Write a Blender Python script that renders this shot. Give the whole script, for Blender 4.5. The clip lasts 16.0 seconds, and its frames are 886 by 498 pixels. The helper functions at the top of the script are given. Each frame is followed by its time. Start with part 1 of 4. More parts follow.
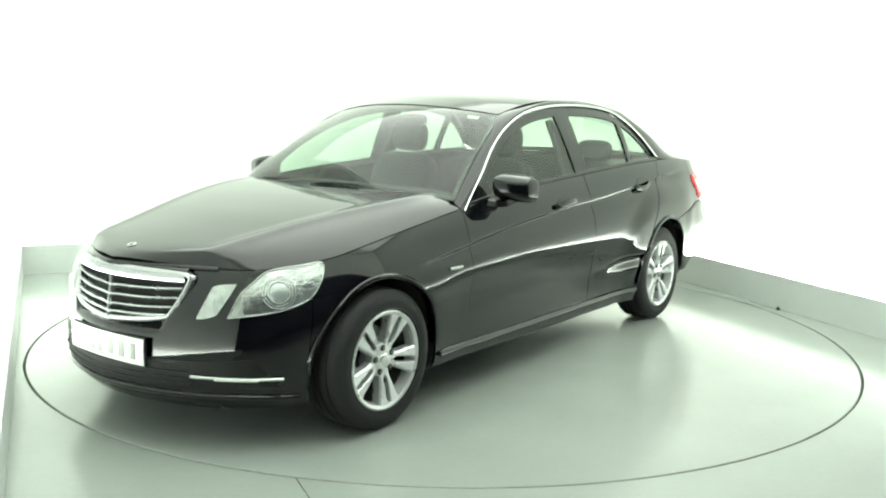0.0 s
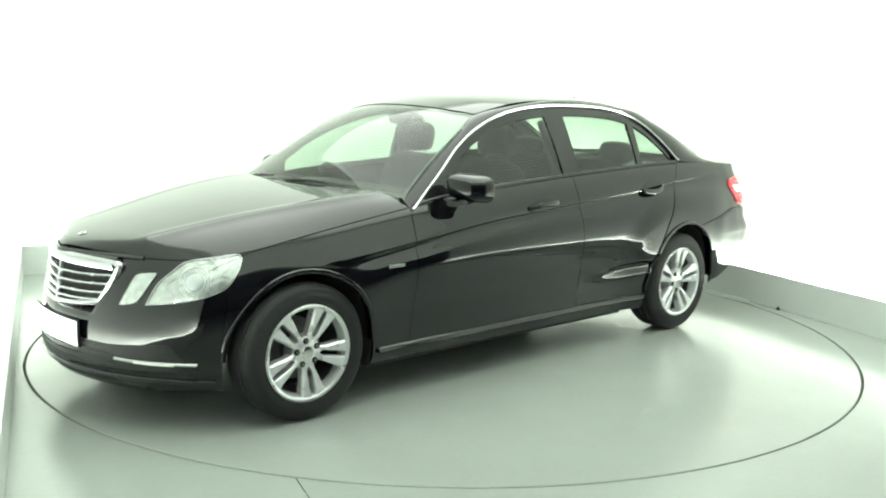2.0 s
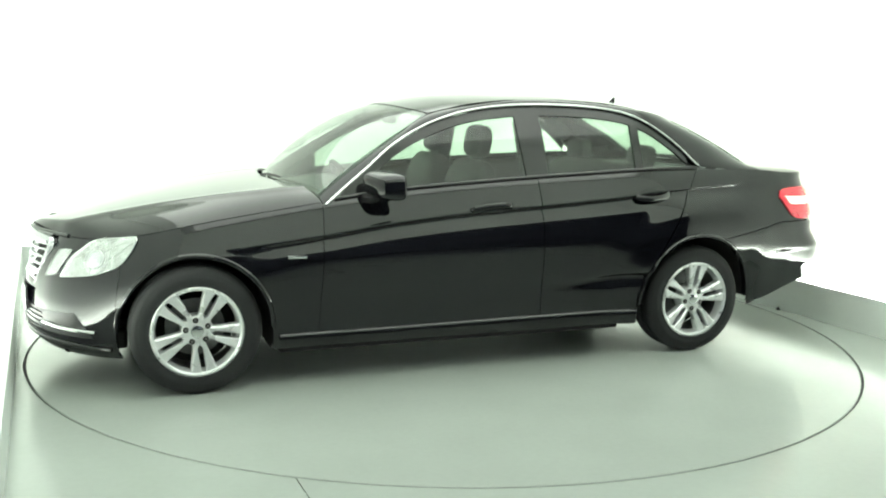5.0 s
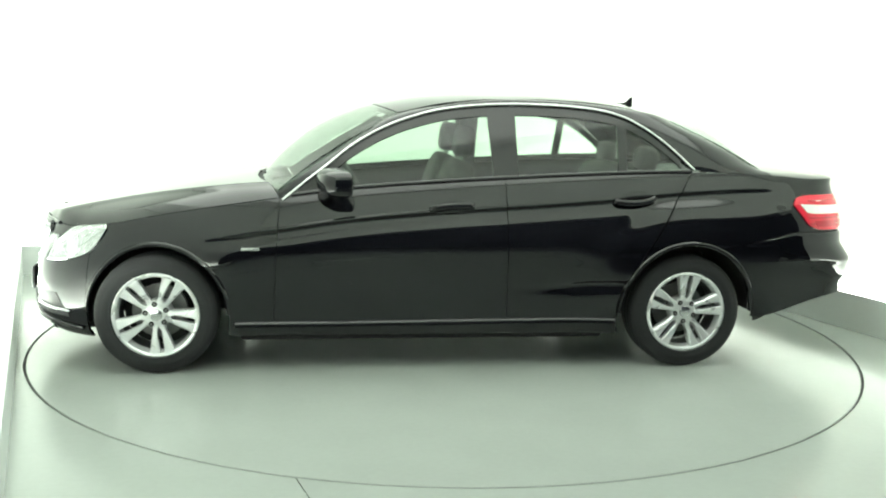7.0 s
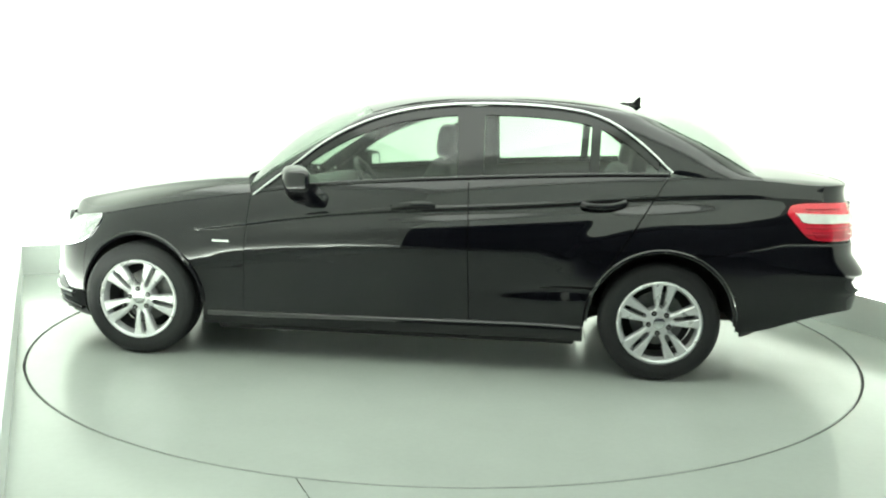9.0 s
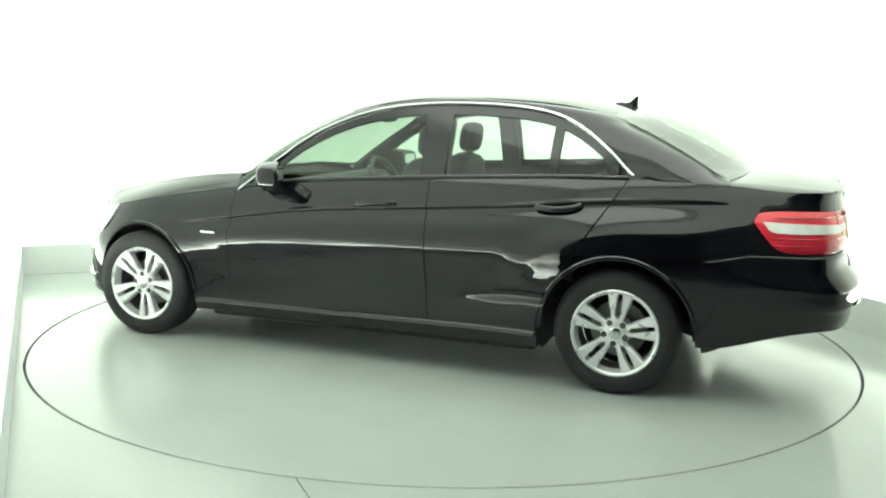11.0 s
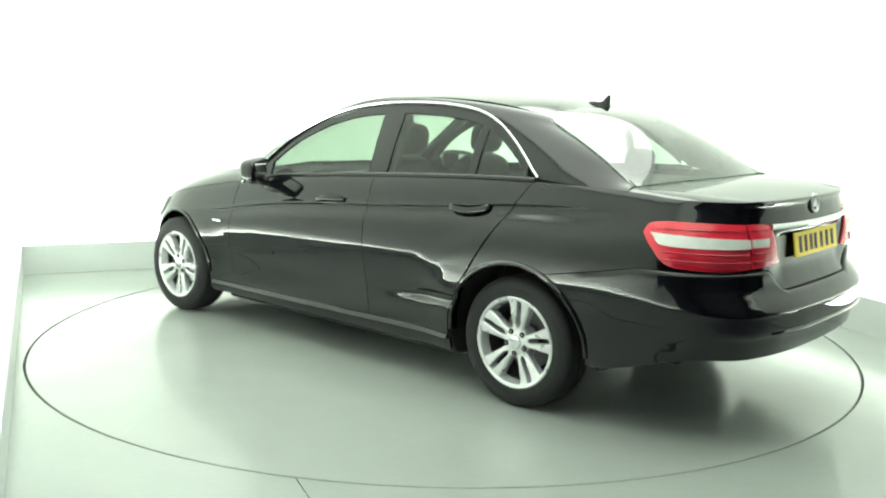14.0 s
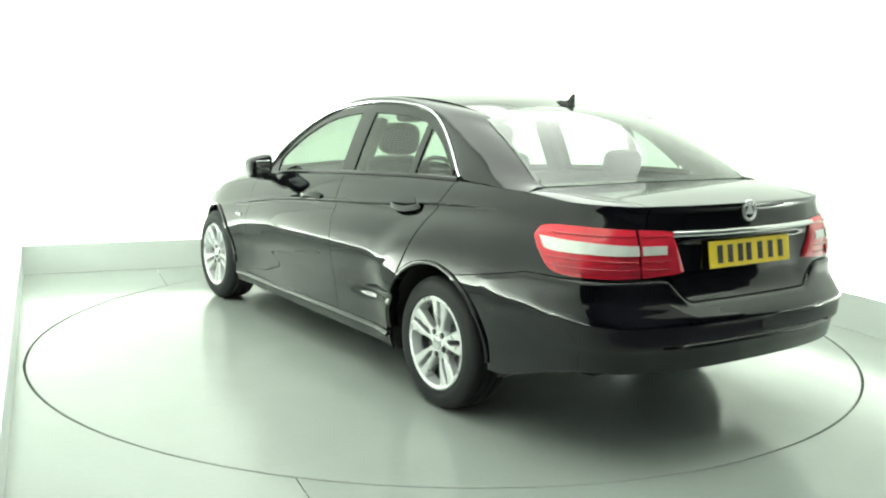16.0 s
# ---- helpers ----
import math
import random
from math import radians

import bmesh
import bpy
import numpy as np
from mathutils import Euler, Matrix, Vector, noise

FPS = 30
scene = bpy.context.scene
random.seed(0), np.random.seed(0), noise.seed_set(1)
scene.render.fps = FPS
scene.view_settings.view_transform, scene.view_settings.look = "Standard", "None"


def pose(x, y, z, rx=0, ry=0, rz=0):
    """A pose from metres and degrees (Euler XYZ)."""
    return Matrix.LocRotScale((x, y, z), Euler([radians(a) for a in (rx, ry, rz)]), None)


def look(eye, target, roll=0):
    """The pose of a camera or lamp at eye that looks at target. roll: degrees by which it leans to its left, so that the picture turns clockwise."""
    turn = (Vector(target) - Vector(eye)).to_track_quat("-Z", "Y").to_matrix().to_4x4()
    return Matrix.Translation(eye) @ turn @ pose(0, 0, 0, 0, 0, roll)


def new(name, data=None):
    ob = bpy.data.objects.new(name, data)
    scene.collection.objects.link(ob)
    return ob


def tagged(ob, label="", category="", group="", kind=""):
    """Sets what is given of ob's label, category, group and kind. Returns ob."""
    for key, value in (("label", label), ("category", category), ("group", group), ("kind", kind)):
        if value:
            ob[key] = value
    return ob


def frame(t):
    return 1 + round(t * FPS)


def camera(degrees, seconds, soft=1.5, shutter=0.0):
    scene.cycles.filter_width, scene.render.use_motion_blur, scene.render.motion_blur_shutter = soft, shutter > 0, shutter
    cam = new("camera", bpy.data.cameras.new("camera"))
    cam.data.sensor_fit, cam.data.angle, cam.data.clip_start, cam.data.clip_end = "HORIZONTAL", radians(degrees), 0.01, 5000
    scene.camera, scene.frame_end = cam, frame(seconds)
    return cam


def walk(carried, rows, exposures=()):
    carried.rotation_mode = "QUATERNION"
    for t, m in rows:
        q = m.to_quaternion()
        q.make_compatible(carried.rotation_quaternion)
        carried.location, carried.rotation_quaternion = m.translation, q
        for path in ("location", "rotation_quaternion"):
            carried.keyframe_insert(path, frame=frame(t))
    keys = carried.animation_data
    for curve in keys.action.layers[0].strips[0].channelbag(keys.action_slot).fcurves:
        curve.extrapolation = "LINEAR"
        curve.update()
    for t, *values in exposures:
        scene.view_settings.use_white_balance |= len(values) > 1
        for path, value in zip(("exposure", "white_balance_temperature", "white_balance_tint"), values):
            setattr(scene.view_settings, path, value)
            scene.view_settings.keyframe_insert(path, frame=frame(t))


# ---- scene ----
# camera: stands still outside the booth, looks in through its open front
cam = camera(51.43, 16.0, soft=2.1)
EYE = Vector((0.0, -5.7795, 1.4486))
AIM = EYE + 5.8 * Vector((-0.00304, 0.98743, -0.15802))
walk(cam, [(0.0, look(EYE, AIM, 1.218)), (16.0, look(EYE, AIM, 1.218))])

# the turn of the platform, in degrees about its axis, by time
TURN = [(0.0, 233.05), (0.25, 232.5), (0.5, 231.4), (0.75, 230.15), (1.0, 228.65), (1.5, 225.35), (2.0, 221.9), (3.0, 214.85),
        (4.0, 207.9), (5.0, 201.0), (6.0, 194.1), (7.0, 187.25), (8.0, 180.45), (9.0, 173.7),
        (10.0, 166.8), (11.0, 159.95), (12.0, 152.95), (13.0, 145.9), (14.0, 138.85), (15.0, 131.9),
        (16.0, 124.75)]
CAR_OFFSET = (0.195, 0.0224)      # car's middle from the platform's axis

# ---- world and lights ----
world = bpy.data.worlds.new("world")
scene.world = world
world.use_nodes = True
world.node_tree.nodes["Background"].inputs[0].default_value = (0.85, 0.95, 0.88, 1)
world.node_tree.nodes["Background"].inputs[1].default_value = 0.02
scene.view_settings.exposure = 0.0

BOOTH = pose(0, 0, 0, 0, 0, 23.8)   # the booth stands turned about the platform's axis
WALL_H = 3.7


def softbox(x, y, sx, sy, power):
    data = bpy.data.lights.new("ceiling_softbox", "AREA")
    data.shape, data.size, data.size_y, data.energy = "RECTANGLE", sx, sy, power
    data.color = (0.93, 1.0, 0.91)
    ob = new("ceiling_softbox_lamp", data)
    ob.matrix_world = BOOTH @ pose(x, y, WALL_H - 0.06)
    return ob


softbox(0.1, -0.2, 5.0, 5.5, 200)


def cove_strip(x, y, length, turn, power):
    """Light strip hidden behind the skirting, shining up along the wall."""
    data = bpy.data.lights.new("cove_strip", "AREA")
    data.shape, data.size, data.size_y, data.energy = "RECTANGLE", length, 0.07, power
    data.color = (0.93, 1.0, 0.91)
    ob = new("cove_strip_lamp", data)
    ob.matrix_world = BOOTH @ pose(x, y, 0.15, 180, 0, turn)
    return ob


cove_strip(0.03, 2.935, 5.2, 0, 95)
cove_strip(2.79, -0.25, 6.15, 90, 124)
cove_strip(-2.725, -0.25, 6.15, 90, 112)

# ---- materials ----
def mat(name, base, rough=0.5, metal=0.0, spec=0.5, coat=0.0, vary=0.08, scale=6.0, bump=0.0, bump_scale=60.0,
        rough_vary=0.05, emit=None, emit_strength=0.0, stains=0.0):
    m = bpy.data.materials.new(name)
    m.use_nodes = True
    nt = m.node_tree
    b = nt.nodes["Principled BSDF"]
    b.inputs["Roughness"].default_value = rough
    b.inputs["Metallic"].default_value = metal
    b.inputs["Specular IOR Level"].default_value = spec
    b.inputs["Coat Weight"].default_value = coat
    b.inputs["Coat Roughness"].default_value = 0.02
    co = nt.nodes.new("ShaderNodeTexCoord")
    n1 = nt.nodes.new("ShaderNodeTexNoise")
    n1.inputs["Scale"].default_value = scale
    n1.inputs["Detail"].default_value = 5
    nt.links.new(co.outputs["Object"], n1.inputs["Vector"])
    n2 = nt.nodes.new("ShaderNodeTexNoise")
    n2.inputs["Scale"].default_value = scale * 14
    n2.inputs["Detail"].default_value = 3
    nt.links.new(co.outputs["Object"], n2.inputs["Vector"])
    mixn = nt.nodes.new("ShaderNodeMix")
    mixn.inputs["Factor"].default_value = 0.35
    nt.links.new(n1.outputs["Fac"], mixn.inputs["A"])
    nt.links.new(n2.outputs["Fac"], mixn.inputs["B"])
    ramp = nt.nodes.new("ShaderNodeMapRange")
    ramp.inputs["From Min"].default_value, ramp.inputs["From Max"].default_value = 0.3, 0.7
    ramp.inputs["To Min"].default_value, ramp.inputs["To Max"].default_value = 1 - vary, 1 + vary
    nt.links.new(mixn.outputs["Result"], ramp.inputs["Value"])
    mul = nt.nodes.new("ShaderNodeVectorMath")
    mul.operation = "SCALE"
    mul.inputs[0].default_value = base[:3]
    nt.links.new(ramp.outputs["Result"], mul.inputs["Scale"])
    nt.links.new(mul.outputs["Vector"], b.inputs["Base Color"])
    rr = nt.nodes.new("ShaderNodeMapRange")
    rr.inputs["From Min"].default_value, rr.inputs["From Max"].default_value = 0.3, 0.7
    rr.inputs["To Min"].default_value, rr.inputs["To Max"].default_value = max(0.0, rough - rough_vary), rough + rough_vary
    nt.links.new(n1.outputs["Fac"], rr.inputs["Value"])
    nt.links.new(rr.outputs["Result"], b.inputs["Roughness"])
    if bump:
        n3 = nt.nodes.new("ShaderNodeTexNoise")
        n3.inputs["Scale"].default_value = bump_scale
        n3.inputs["Detail"].default_value = 3
        nt.links.new(co.outputs["Object"], n3.inputs["Vector"])
        bp = nt.nodes.new("ShaderNodeBump")
        bp.inputs["Strength"].default_value = bump
        bp.inputs["Distance"].default_value = 0.004
        nt.links.new(n3.outputs["Fac"], bp.inputs["Height"])
        nt.links.new(bp.outputs["Normal"], b.inputs["Normal"])
    if emit:
        b.inputs["Emission Color"].default_value = (*emit, 1)
        b.inputs["Emission Strength"].default_value = emit_strength
    return m


def glass_mat(name, tint, gloss_rough=0.0, sheen=0.08, rise=4.0):
    """Thin pane: tinted see-through mixed with a mirror sheen by Fresnel."""
    m = bpy.data.materials.new(name)
    m.use_nodes = True
    nt = m.node_tree
    nt.nodes.remove(nt.nodes["Principled BSDF"])
    out = nt.nodes["Material Output"]
    tr = nt.nodes.new("ShaderNodeBsdfTransparent")
    tr.inputs["Color"].default_value = (*tint, 1)
    gl = nt.nodes.new("ShaderNodeBsdfGlossy")
    gl.inputs["Roughness"].default_value = gloss_rough
    lw = nt.nodes.new("ShaderNodeLayerWeight")
    lw.inputs["Blend"].default_value = 0.5
    pw = nt.nodes.new("ShaderNodeMath")
    pw.operation = "POWER"
    pw.inputs[1].default_value = rise
    nt.links.new(lw.outputs["Facing"], pw.inputs[0])
    fr = nt.nodes.new("ShaderNodeMapRange")
    fr.inputs["To Min"].default_value, fr.inputs["To Max"].default_value = sheen, 1.0
    nt.links.new(pw.outputs["Value"], fr.inputs["Value"])
    mx = nt.nodes.new("ShaderNodeMixShader")
    nt.links.new(fr.outputs["Result"], mx.inputs["Fac"])
    nt.links.new(tr.outputs["BSDF"], mx.inputs[1])
    nt.links.new(gl.outputs["BSDF"], mx.inputs[2])
    nt.links.new(mx.outputs["Shader"], out.inputs["Surface"])
    return m


PAINT = mat("black_car_paint", (0.0034, 0.0036, 0.0052), 0.4, 0.0, 0.0, 1.0, vary=0.15, scale=3, rough_vary=0.04)
PAINT.node_tree.nodes["Principled BSDF"].inputs["Coat IOR"].default_value = 1.55
TRIM_BLACK = mat("black_gloss_trim", (0.012, 0.012, 0.013), 0.12, vary=0.1)
PLASTIC = mat("black_plastic", (0.012, 0.0124, 0.013), 0.5, spec=0.25, vary=0.15, bump=0.15, bump_scale=300)
UNDER = mat("dark_underbody", (0.012, 0.012, 0.012), 0.8, vary=0.2)
CHROME = mat("bright_chrome", (0.68, 0.69, 0.69), 0.1, 1.0, vary=0.03)
SATIN = mat("satin_grille_silver", (0.46, 0.47, 0.48), 0.24, 0.9, vary=0.05, scale=20)
ALU = mat("silver_alloy_paint", (0.72, 0.73, 0.74), 0.3, 0.5, coat=0.3, vary=0.04, scale=12)
BARREL = mat("dusty_wheel_barrel", (0.12, 0.122, 0.122), 0.5, 0.3, vary=0.3, scale=18)
STEEL = mat("grey_brake_steel", (0.22, 0.22, 0.22), 0.45, 0.7, vary=0.2, scale=20)
RUBBER = mat("tyre_rubber", (0.018, 0.0185, 0.02), 0.68, spec=0.35, vary=0.25, scale=10, bump=0.25, bump_scale=120)
GLASS = glass_mat("car_window_glass", (0.64, 0.745, 0.66), sheen=0.06)
GLASS_FRONT = glass_mat("windscreen_glass", (0.55, 0.655, 0.57), sheen=0.06, rise=4.2)
GLASS_REAR = glass_mat("rear_window_glass", (0.55, 0.655, 0.57), sheen=0.08, rise=2.9)
LENS = glass_mat("clear_lamp_lens", (0.93, 0.95, 0.94))
LAMP_INNER = mat("lamp_reflector", (0.62, 0.63, 0.63), 0.16, 0.9, vary=0.3, scale=30, bump=0.45, bump_scale=55)
BULB_GLASS = mat("projector_lens", (0.6, 0.63, 0.63), 0.08, 0.4, vary=0.05)
RED = mat("red_lamp_lens", (0.72, 0.026, 0.052), 0.12, coat=0.6, vary=0.15, scale=14)
RED_DARK = mat("dark_red_lamp_lens", (0.46, 0.015, 0.034), 0.12, coat=0.6, vary=0.2, scale=14)
LAMP_WHITE = mat("white_lamp_band", (0.8, 0.82, 0.78), 0.2, coat=0.5, vary=0.1, scale=20)
SEAT = mat("charcoal_seat_leather", (0.014, 0.0145, 0.0145), 0.6, vary=0.2)
DASH = mat("dark_dashboard_vinyl", (0.03, 0.031, 0.031), 0.6, vary=0.15)
HEADLINER = mat("pale_grey_headliner", (0.2, 0.21, 0.2), 0.9, vary=0.1)
PLATE_WHITE = mat("white_plate", (0.8, 0.81, 0.8), 0.35, vary=0.03)
PLATE_YELLOW = mat("yellow_plate", (0.95, 0.70, 0.035), 0.4, vary=0.04)
# front plate ink, paled in its colour for the glare that washes it out
INK_PALE = mat("glare_washed_ink", (0.33, 0.34, 0.33), 0.5)
INK = mat("black_ink", (0.015, 0.014, 0.014), 0.5)
FLOOR_M = mat("grey_green_floor_paint", (0.335, 0.366, 0.342), 0.19, vary=0.045, scale=2.2, bump=0.015, bump_scale=40, rough_vary=0.0)
DISC_M = mat("grey_green_platform_paint", (0.335, 0.363, 0.341), 0.18, vary=0.045, scale=2.6, bump=0.015, bump_scale=40, rough_vary=0.0)
SKIRT_M = mat("grey_skirting_paint", (0.60, 0.64, 0.61), 0.4, vary=0.03, scale=2)
WALL_M = mat("white_booth_wall", (0.83, 0.865, 0.82), 0.75, vary=0.012, scale=0.7)
CEIL_M = mat("white_booth_ceiling", (0.88, 0.9, 0.88), 0.85, vary=0.02)
GAP_M = mat("dark_seam", (0.03, 0.034, 0.031), 0.8, vary=0.2)
# tones of the added unseen room, set by its reflection in the car
UNSEEN_FLOOR_M = mat("grey_unseen_floor", (0.16, 0.168, 0.19), 0.5, vary=0.15, scale=1.5)
ROOM_M = mat("pale_unseen_room", (0.38, 0.41, 0.48), 0.8, vary=0.2, scale=0.8)


# ---- mesh helpers ----
def obj(name, verts, faces, material, parent=None, label="", smooth=True, m=None):
    me = bpy.data.meshes.new(name)
    me.from_pydata([tuple(float(c) for c in v) for v in verts], [], faces)
    me.materials.append(material)
    if smooth:
        me.polygons.foreach_set("use_smooth", [True] * len(me.polygons))
    me.update()
    ob = new(name, me)
    if parent is not None:
        ob.parent = parent
    if m is not None:
        ob.matrix_basis = m
    if label:
        ob["label"] = label
    return ob


def part(name, bm, material, parent, label="", smooth=False, m=None):
    me = bpy.data.meshes.new(name)
    bmesh.ops.recalc_face_normals(bm, faces=bm.faces)
    bm.to_mesh(me)
    bm.free()
    me.materials.append(material)
    if smooth:
        me.polygons.foreach_set("use_smooth", [True] * len(me.polygons))
        me.set_sharp_from_angle(angle=radians(38))
    ob = new(name, me)
    if parent is not None:
        ob.parent = parent
    if m is not None:
        ob.matrix_basis = m
    if label:
        ob["label"] = label
    return ob


def box(bm, x0, x1, y0, y1, z0, z1, bevel=0.0, m=None):
    r = bmesh.ops.create_cube(bm, size=1.0)
    for v in r["verts"]:
        v.co = Vector((x0 + (v.co.x + 0.5) * (x1 - x0), y0 + (v.co.y + 0.5) * (y1 - y0), z0 + (v.co.z + 0.5) * (z1 - z0)))
    vs = r["verts"]
    if bevel:
        es = list({e for v in vs for e in v.link_edges})
        res = bmesh.ops.bevel(bm, geom=es, offset=bevel, segments=3, profile=0.6, affect="EDGES")
        vs = list({v for f in res["faces"] for v in f.verts} | {v for v in vs if v.is_valid})
    if m is not None:
        bmesh.ops.transform(bm, matrix=m, verts=vs)
    return vs


def curve(*pts):
    """A smooth function through (x, y) pairs given in rising x."""
    xs = np.array([p[0] for p in pts], float)
    ys = np.array([p[1] for p in pts], float)
    d = np.diff(ys) / np.diff(xs)
    tg = np.zeros_like(ys)
    tg[0], tg[-1] = d[0], d[-1]
    for i in range(1, len(xs) - 1):
        if d[i - 1] * d[i] > 0:
            w1, w2 = 2 * (xs[i + 1] - xs[i]) + (xs[i] - xs[i - 1]), (xs[i + 1] - xs[i]) + 2 * (xs[i] - xs[i - 1])
            tg[i] = (w1 + w2) / (w1 / d[i - 1] + w2 / d[i])

    def f(x):
        x = min(max(x, xs[0]), xs[-1])
        i = min(max(int(np.searchsorted(xs, x)) - 1, 0), len(xs) - 2)
        h = xs[i + 1] - xs[i]
        s = (x - xs[i]) / h
        return ((1 + 2 * s) * (1 - s) ** 2 * ys[i] + s * (1 - s) ** 2 * h * tg[i]
                + s * s * (3 - 2 * s) * ys[i + 1] + s * s * (s - 1) * h * tg[i + 1])
    return f


def spline(pts, n):
    """n points along a Catmull-Rom curve through pts."""
    P = np.array(pts, float)
    P = np.vstack([2 * P[0] - P[1], P, 2 * P[-1] - P[-2]])
    out = []
    for k in np.linspace(0, len(P) - 3, n):
        i = min(int(k), len(P) - 4)
        s = k - i
        a, b, c, d = P[i:i + 4]
        out.append(0.5 * (2 * b + (c - a) * s + (2 * a - 5 * b + 4 * c - d) * s * s + (3 * b - a - 3 * c + d) * s ** 3))
    return np.array(out)


def smooth01(a, b, x):
    s = min(max((x - a) / (b - a), 0.0), 1.0)
    return s * s * (3 - 2 * s)


MIRROR_Y = np.array([1.0, -1.0, 1.0])


def panel(name, P, material, parent, rim=0.014, label="", centre=None, side=1, lift=0.0):
    """A sheet through the grid of points P, with a folded edge of depth rim all round. side=-1: mirrored."""
    P = np.array(P, float)
    if side < 0:
        P = P * MIRROR_Y
    n, k = P.shape[:2]
    du = np.gradient(P, axis=0)
    dv = np.gradient(P, axis=1)
    N = np.cross(du, dv)
    ln = np.linalg.norm(N, axis=2, keepdims=True)
    N = N / np.maximum(ln, 1e-9)
    c = np.array(centre if centre is not None else (P[..., 0].mean() * 0.8, 0.0, 0.55))
    flip = ((P - c) * N).sum() < 0
    if flip:
        N = -N
    P = P + N * lift
    verts = list(P.reshape(-1, 3))
    faces = []
    for i in range(n - 1):
        for j in range(k - 1):
            q = (i * k + j, (i + 1) * k + j, (i + 1) * k + j + 1, i * k + j + 1)
            faces.append(q[::-1] if flip else q)
    if rim:
        loop = [(i, 0) for i in range(n)] + [(n - 1, j) for j in range(1, k)] + [(i, k - 1) for i in range(n - 2, -1, -1)] + [(0, j) for j in range(k - 2, 0, -1)]
        b0 = len(verts)
        for i, j in loop:
            verts.append(P[i, j])
            verts.append(P[i, j] - N[i, j] * rim)
        L = len(loop)
        for a in range(L):
            q = (b0 + 2 * a, b0 + 2 * a + 1, b0 + 2 * ((a + 1) % L) + 1, b0 + 2 * ((a + 1) % L))
            faces.append(q if flip else q[::-1])
    return obj(name, verts, faces, material, parent, label)


def sweep(name, pts, w, h, material, parent, up=None, label="", side=1, rounded=True, normals=None, taper=None):
    """A strip of width w across and height h along its normal, swept along pts, with softened edges."""
    P = np.array(pts, float)
    if side < 0:
        P = P * MIRROR_Y
    n = len(P)
    T = np.gradient(P, axis=0)
    T /= np.maximum(np.linalg.norm(T, axis=1, keepdims=True), 1e-9)
    if normals is None:
        Nn = np.tile(np.array(up, float), (n, 1))
    else:
        Nn = np.array(normals, float)
    if side < 0:
        Nn = Nn * MIRROR_Y
    B = np.cross(T, Nn)
    B /= np.maximum(np.linalg.norm(B, axis=1, keepdims=True), 1e-9)
    Nn = np.cross(B, T)
    c = 0.3
    prof = [(-.5, -.5), (-.5, .5 - c), (-.5 + c, .5), (.5 - c, .5), (.5, .5 - c), (.5, -.5)] if rounded else [(-.5, -.5), (-.5, .5), (.5, .5), (.5, -.5)]
    m = len(prof)
    verts, faces = [], []
    for i in range(n):
        s = 1.0 if taper is None else taper(i / (n - 1))
        for a, b in prof:
            verts.append(P[i] + B[i] * a * w * s + Nn[i] * b * h)
    for i in range(n - 1):
        for j in range(m):
            faces.append((i * m + j, i * m + (j + 1) % m, (i + 1) * m + (j + 1) % m, (i + 1) * m + j))
    faces.append(tuple(range(m))[::-1])
    faces.append(tuple((n - 1) * m + j for j in range(m)))
    ob = obj(name, verts, faces, material, parent, label)
    bm = bmesh.new()
    bm.from_mesh(ob.data)
    bmesh.ops.recalc_face_normals(bm, faces=bm.faces)
    bm.to_mesh(ob.data)
    bm.free()
    ob.data.set_sharp_from_angle(angle=radians(35))
    return ob


def lathe(name, profile, material, parent, steps=64, m=None, label="", closed=False):
    """A body turned about the y axis through (radius, y) pairs."""
    verts, faces = [], []
    k = len(profile)
    for i in range(steps):
        a = 2 * math.pi * i / steps
        for r, y in profile:
            verts.append((r * math.cos(a), y, r * math.sin(a)))
    for i in range(steps):
        for j in range(k if closed else k - 1):
            a, b = i * k + j, i * k + (j + 1) % k
            c, d = ((i + 1) % steps) * k + (j + 1) % k, ((i + 1) % steps) * k + j
            faces.append((a, b, c, d))
    ob = obj(name, verts, faces, material, parent, label, m=m)
    bm = bmesh.new()
    bm.from_mesh(ob.data)
    bmesh.ops.remove_doubles(bm, verts=bm.verts, dist=1e-5)
    bmesh.ops.recalc_face_normals(bm, faces=bm.faces)
    bm.to_mesh(ob.data)
    bm.free()
    ob.data.set_sharp_from_angle(angle=radians(35))
    return ob

# ---- the booth ----
def slab(name, x0, x1, y0, y1, z0, z1, material, label, bevel=0.0, m=BOOTH, category=""):
    bm = bmesh.new()
    box(bm, x0, x1, y0, y1, z0, z1, bevel)
    ob = part(name, bm, material, None, m=m)
    return tagged(ob, label, category or name.split("_")[0], kind="structure")


LX, RX, BY, FY, R_DISC = -2.51, 2.575, 2.72, -3.36, 2.462


